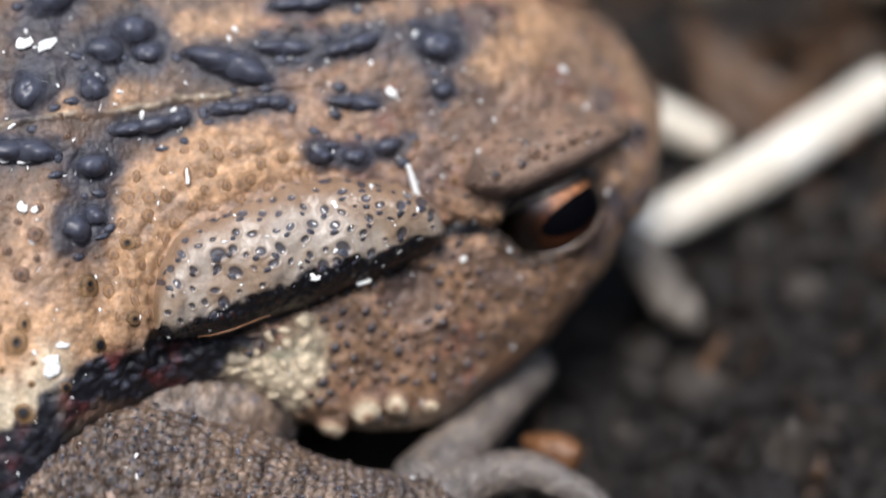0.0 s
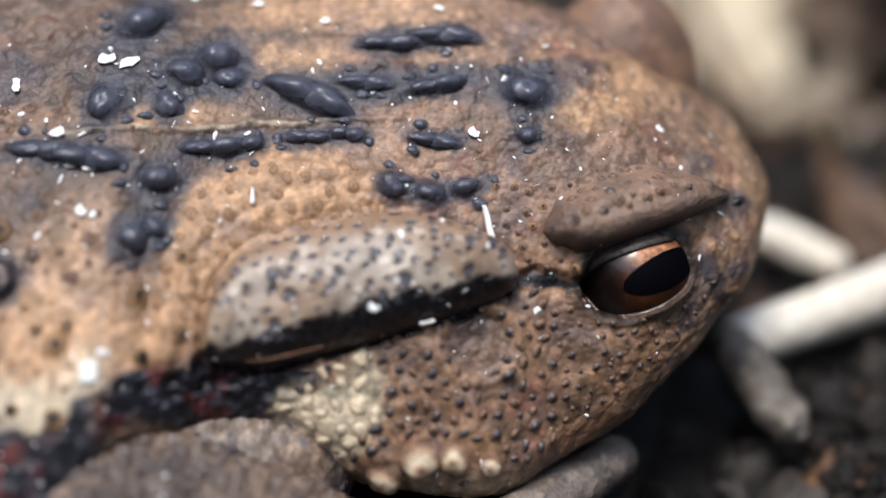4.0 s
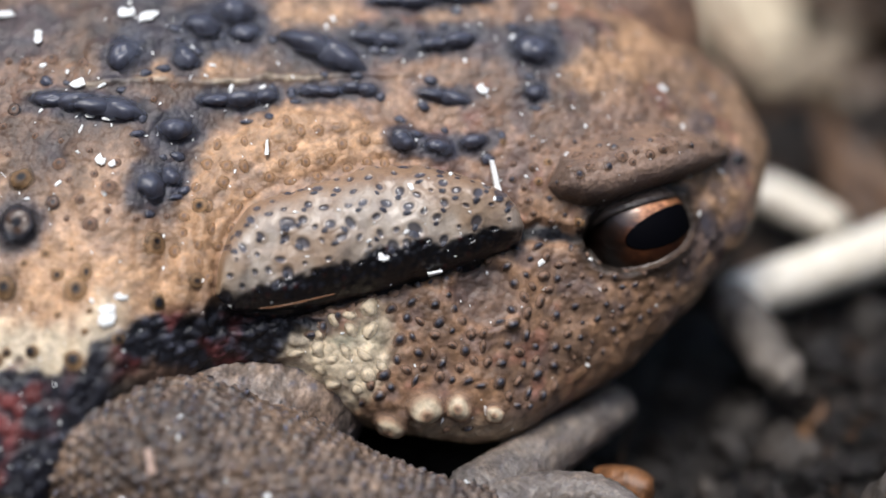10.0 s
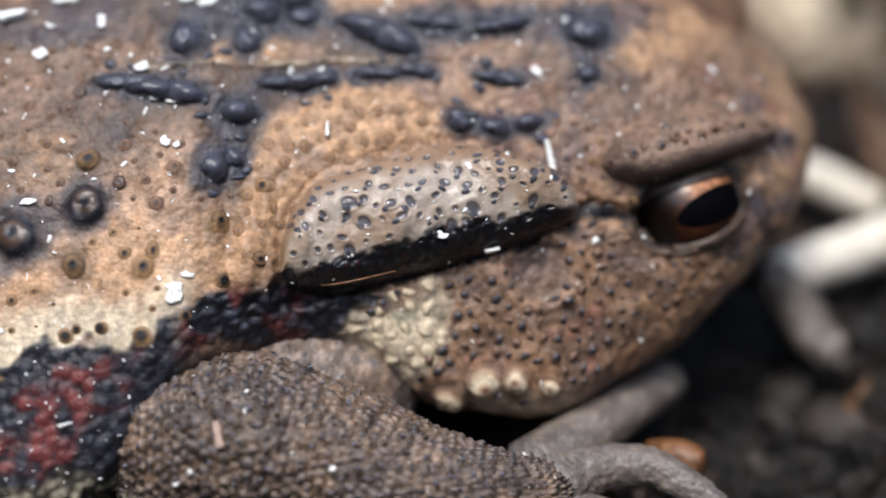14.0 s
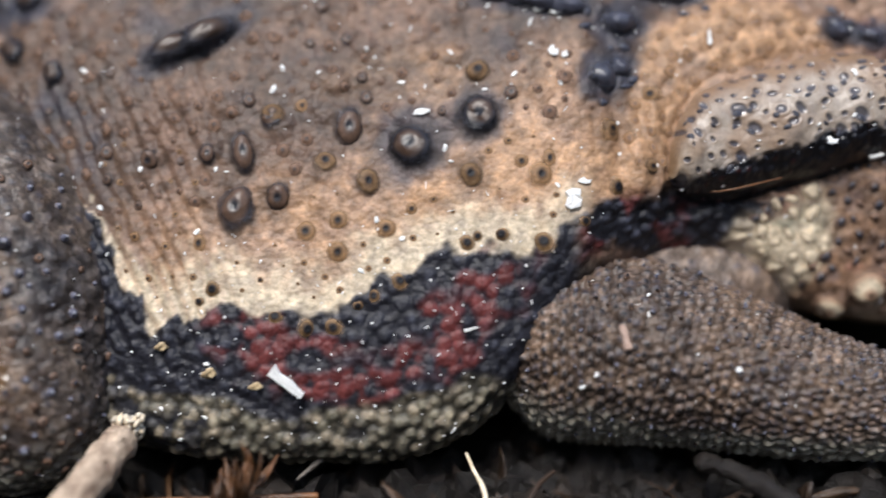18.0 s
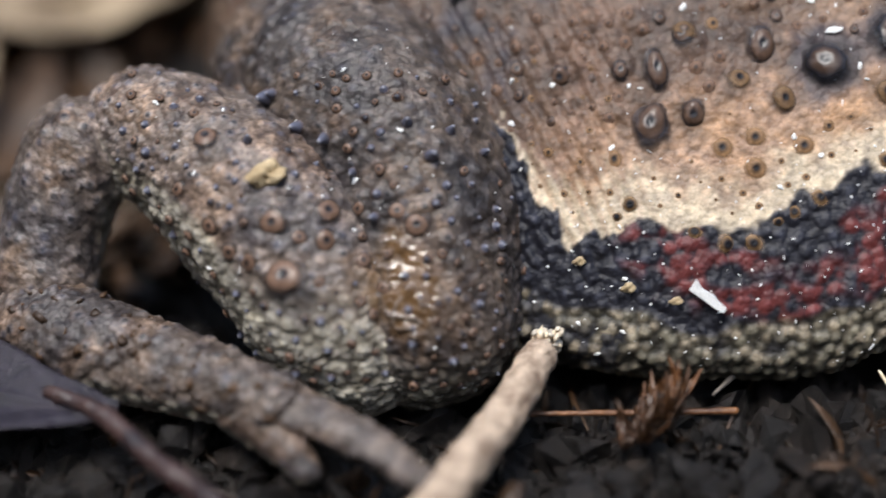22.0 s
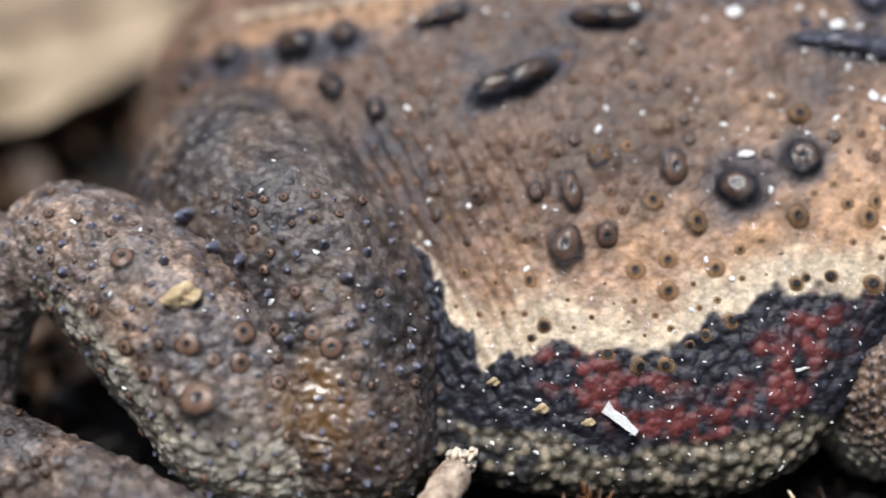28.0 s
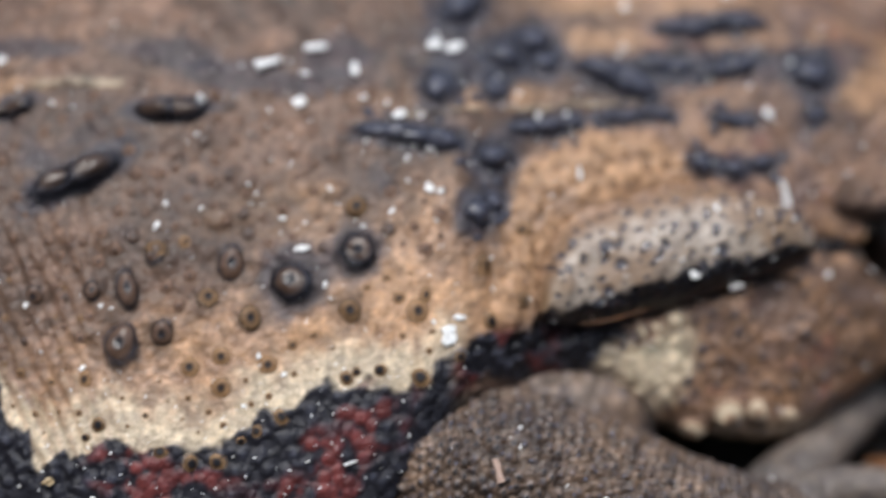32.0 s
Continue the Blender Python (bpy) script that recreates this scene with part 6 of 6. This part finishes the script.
# bleached stalk beyond the snout, with a grey side shoot, and a paler piece behind it
stalk = tagged(new("dry_stalk"), "thick bleached dry stalk lying on the soil", "stalk")
part("stem", grid_mesh("stalk_stem", rod([(21.8, 12.6, 3.7), (27, 15.2, 3.7), (36, 20.0, 3.7), (43, 24.5, 3.8), (51.5, 30.0, 4.0)], [1.8, 2.05, 2.2, 2.2, 2.1], 140, 40, 0.15, 310)), STRAW, stalk)
part("side_shoot", grid_mesh("side_shoot", rod([(22.6, 13.4, 4.4), (23.4, 10.5, 3.2), (25.0, 7.6, 1.8), (26.8, 5.2, 0.6)], [1.8, 1.9, 1.8, 1.5], 110, 40, 0.6, 311)), BARK, stalk, "grey-brown side shoot")
chip = tagged(new("wood_chip", grid_mesh("wood_chip", rod([(27.2, 31.4, 2.6), (29.8, 28.6, 2.7), (34.0, 24.6, 2.4)], [1.5, 1.7, 1.5], 60, 24, 0.15, 312))), "pale bleached piece of stalk on the soil", "stalk piece")
chip.data.materials.append(STRAW)


def leaf(name, length, width, mat, curl, seed, thick=0.25):
    """A dead leaf: a bowed blade with a raised midrib and an uneven edge, two sides and a rim."""
    n, m = 46, 25
    s, r = np.linspace(0, 1, n)[:, None], np.linspace(-1, 1, m)[None]
    half = width / 2 * np.sin(np.pi * np.clip(s, 0.02, 0.985)) ** 0.75
    half = half * (1 + 0.35 * fbm(np.stack([length * s[:, 0], 0 * s[:, 0] + seed, 0 * s[:, 0]], -1), length / 6, 3, seed)[:, None])
    P = np.stack([length * (s - 0.5) + 0 * r, half * r * (1 + 0.1 * np.sin(9 * s + seed)), 0 * s * r], -1)
    z = curl * (r ** 2) * half / width * 2 + curl * 0.8 * (s - 0.5) ** 2 * 4 + 0.5 * np.exp(-(r / 0.06) ** 2)
    P[..., 2] = z + 0.9 * fbm(P + seed * 11.0, 9.0, 3, seed) + 0.22 * np.abs(np.sin(14 * s + 3 * np.abs(r)))
    Q = P.copy()
    Q[..., 2] -= thick
    R = np.concatenate([P, Q[:, ::-1]], 1)
    me = grid_mesh(name, R, ring=True)
    me.materials.append(mat)
    return me


dark = tagged(new("rotted_leaf"), "dark purple-grey rotted leaf with a dark stalk, under the toad's heel", "leaf")
bl_ = part("blade", leaf("dark_blade", 46, 13.5, DARK_LEAF, 1.2, 3), None, dark)
bl_.matrix_basis = pose(-101.5 * MM, -16.8 * MM, 3.0 * MM, 6, 0, -12)
part("leaf_stalk", grid_mesh("leaf_stalk", rod([(-84, -20.0, 4.2), (-80.4, -21.6, 4.0), (-76.5, -25.2, 3.4), (-72.5, -28.4, 2.8), (-67.5, -32.6, 2.0)], [0.4, 0.62, 0.66, 0.7, 0.5], 90, 24, 0.2, 320)), STALK, dark, "dark purplish leaf stalk")

tan_leaves = [(-99, 46, 3, 46, 34, 14, 6, 32, 5), (-122, 26, 2, 46, 26, -12, 8, 70, 6), (27, 68, 4, 34, 18, 26, -24, 100, 7), (62, 46, 1, 26, 14, 4, 8, 30, 8),
              (-75, 74, 6, 50, 30, -20, 12, -10, 9), (66, 14, 2, 40, 20, -8, 5, 60, 10), (64, 84, 1, 30, 16, 10, 10, 140, 11), (-40, 92, 4, 60, 34, 15, 0, 5, 12), (2, 100, 2, 40, 22, 12, 8, 40, 13)]
for x, y, z, a, b, rx, ry, rz, seed in tan_leaves:
    lf = tagged(new("dead_leaf"), "dry curled tan dead leaf on the soil", "leaf", "dead leaves behind the toad")
    part("blade", leaf("leaf_blade", a, b, PALE_LEAF if seed == 7 else DEAD_LEAF, 4.0, seed), None, lf)
    rib = np.linspace(-0.47, 0.47, 7)
    part("midrib", grid_mesh("midrib", rod([(a * q, 0.0, 4.0 * 0.8 * 4 * q * q + 0.9) for q in rib], [0.6, 0.6, 0.55, 0.5, 0.4, 0.3, 0.2], 40, 12, 0.1, 340 + seed)), RUST, lf)
    lf.matrix_basis = pose(x * MM, y * MM, (z + 1.5) * MM, rx, ry, rz)


def thing(name, P, mat, label, category, group=""):
    ob = tagged(new(name, grid_mesh(name, P)), label, category, group)
    ob.data.materials.append(mat)
    return ob


thing("thin_stem", rod([(-56, -18.8, 0.9), (-50, -18.9, 1.2), (-44, -18.6, 1.0), (-38.5, -18.2, 0.8)], [0.17, 0.2, 0.22, 0.26], 60, 12, 0.06, 330), SEED, "thin reddish-brown stem lying on the soil", "stem")
thing("white_filament", rod([(-28.9, -14.9, 1.6), (-28.3, -16.6, 1.2), (-27.6, -18.3, 1.0), (-27.7, -20.6, 0.8)], [0.1, 0.14, 0.16, 0.08], 40, 10, 0.06, 331), SAND, "pale root thread on the soil", "root thread", "pale threads")
thing("white_filament", rod([(-37.6, -14.0, 1.6), (-38.8, -15.4, 1.3), (-40.2, -16.8, 0.9)], [0.18, 0.2, 0.08], 40, 10, 0.06, 332), BARK, "grey root thread on the soil", "root thread", "pale threads")
thing("brown_filament", rod([(-23.0, -17.2, 1.9), (-24.4, -18.8, 1.9), (-25.2, -21, 1.0), (-25.4, -23.4, 0.4)], [0.14, 0.18, 0.18, 0.14], 40, 10, 0.05, 333), LITTER, "thin brown curved rootlet", "rootlet")
thing("beetle_shell", rod([(-26.2, -21.9, 0.9), (-24.8, -21.9, 1.0), (-22.2, -21.8, 0.9)], [0.36, 0.42, 0.36], 40, 24, 0.02, 334), BEETLE, "glossy blue-black shell fragment on the soil", "shell")
thing("dark_stem", rod([(-13.5, -15.8, 1.6), (-10.5, -17.6, 1.4), (-6, -21.5, 1.2), (-2, -25, 1.0)], [0.5, 0.62, 0.66, 0.6], 60, 20, 0.35, 335), CLOD, "dark weathered stem on the soil", "stem")
thing("seed_husk", rod([(10.6, -4.6, 1.4), (12.0, -6.0, 1.8), (14.0, -7.0, 1.6), (14.6, -7.2, 1.4)], [0.3, 1.1, 1.4, 1.0], 50, 24, 0.2, 336), SEED, "orange-brown seed husk beside the toad's toes", "seed husk")
thing("red_husk", rod([(-77.0, -28.6, 0.8), (-75.6, -29.6, 1.2), (-73.8, -29.9, 0.8)], [0.5, 1.1, 0.6], 40, 20, 0.12, 337), RED, "small red berry husk in the soil", "husk")
# dried moss sprig in front of the belly
moss = tagged(new("moss_sprig"), "dry brown sprig of moss on the soil", "moss")
part("stalk", grid_mesh("moss_stalk", rod([(-46.5, -21.8, 0.6), (-44.5, -20.4, 1.4), (-43.0, -19.0, 2.2)], [0.2, 0.2, 0.15], 30, 10, 0.04, 338)), LITTER, moss)
for i in range(26):
    t = rng.random()
    px, py, pz = -46.5 + 3.6 * t, -21.8 + 2.8 * t, 0.7 + 1.7 * t
    fl = part("moss_leaf", heap("moss_leaf", [(Matrix.Translation(Vector((px, py, pz)) * MM) @ Euler((rng.uniform(-0.5, 0.5), rng.uniform(-1.0, 0.2), rng.uniform(-1.2, 1.6))).to_matrix().to_4x4() @ Matrix.Translation((0.0011, 0, 0)), (1.05, 0.34, 0.06))], SPRIG, rough=0.7, level=2, bent=0.6), None, moss)


def motions():
    walk(toad, [(0.0, pose(0, 0, 0)), (32.0, pose(0, 0, 0))])


motions()
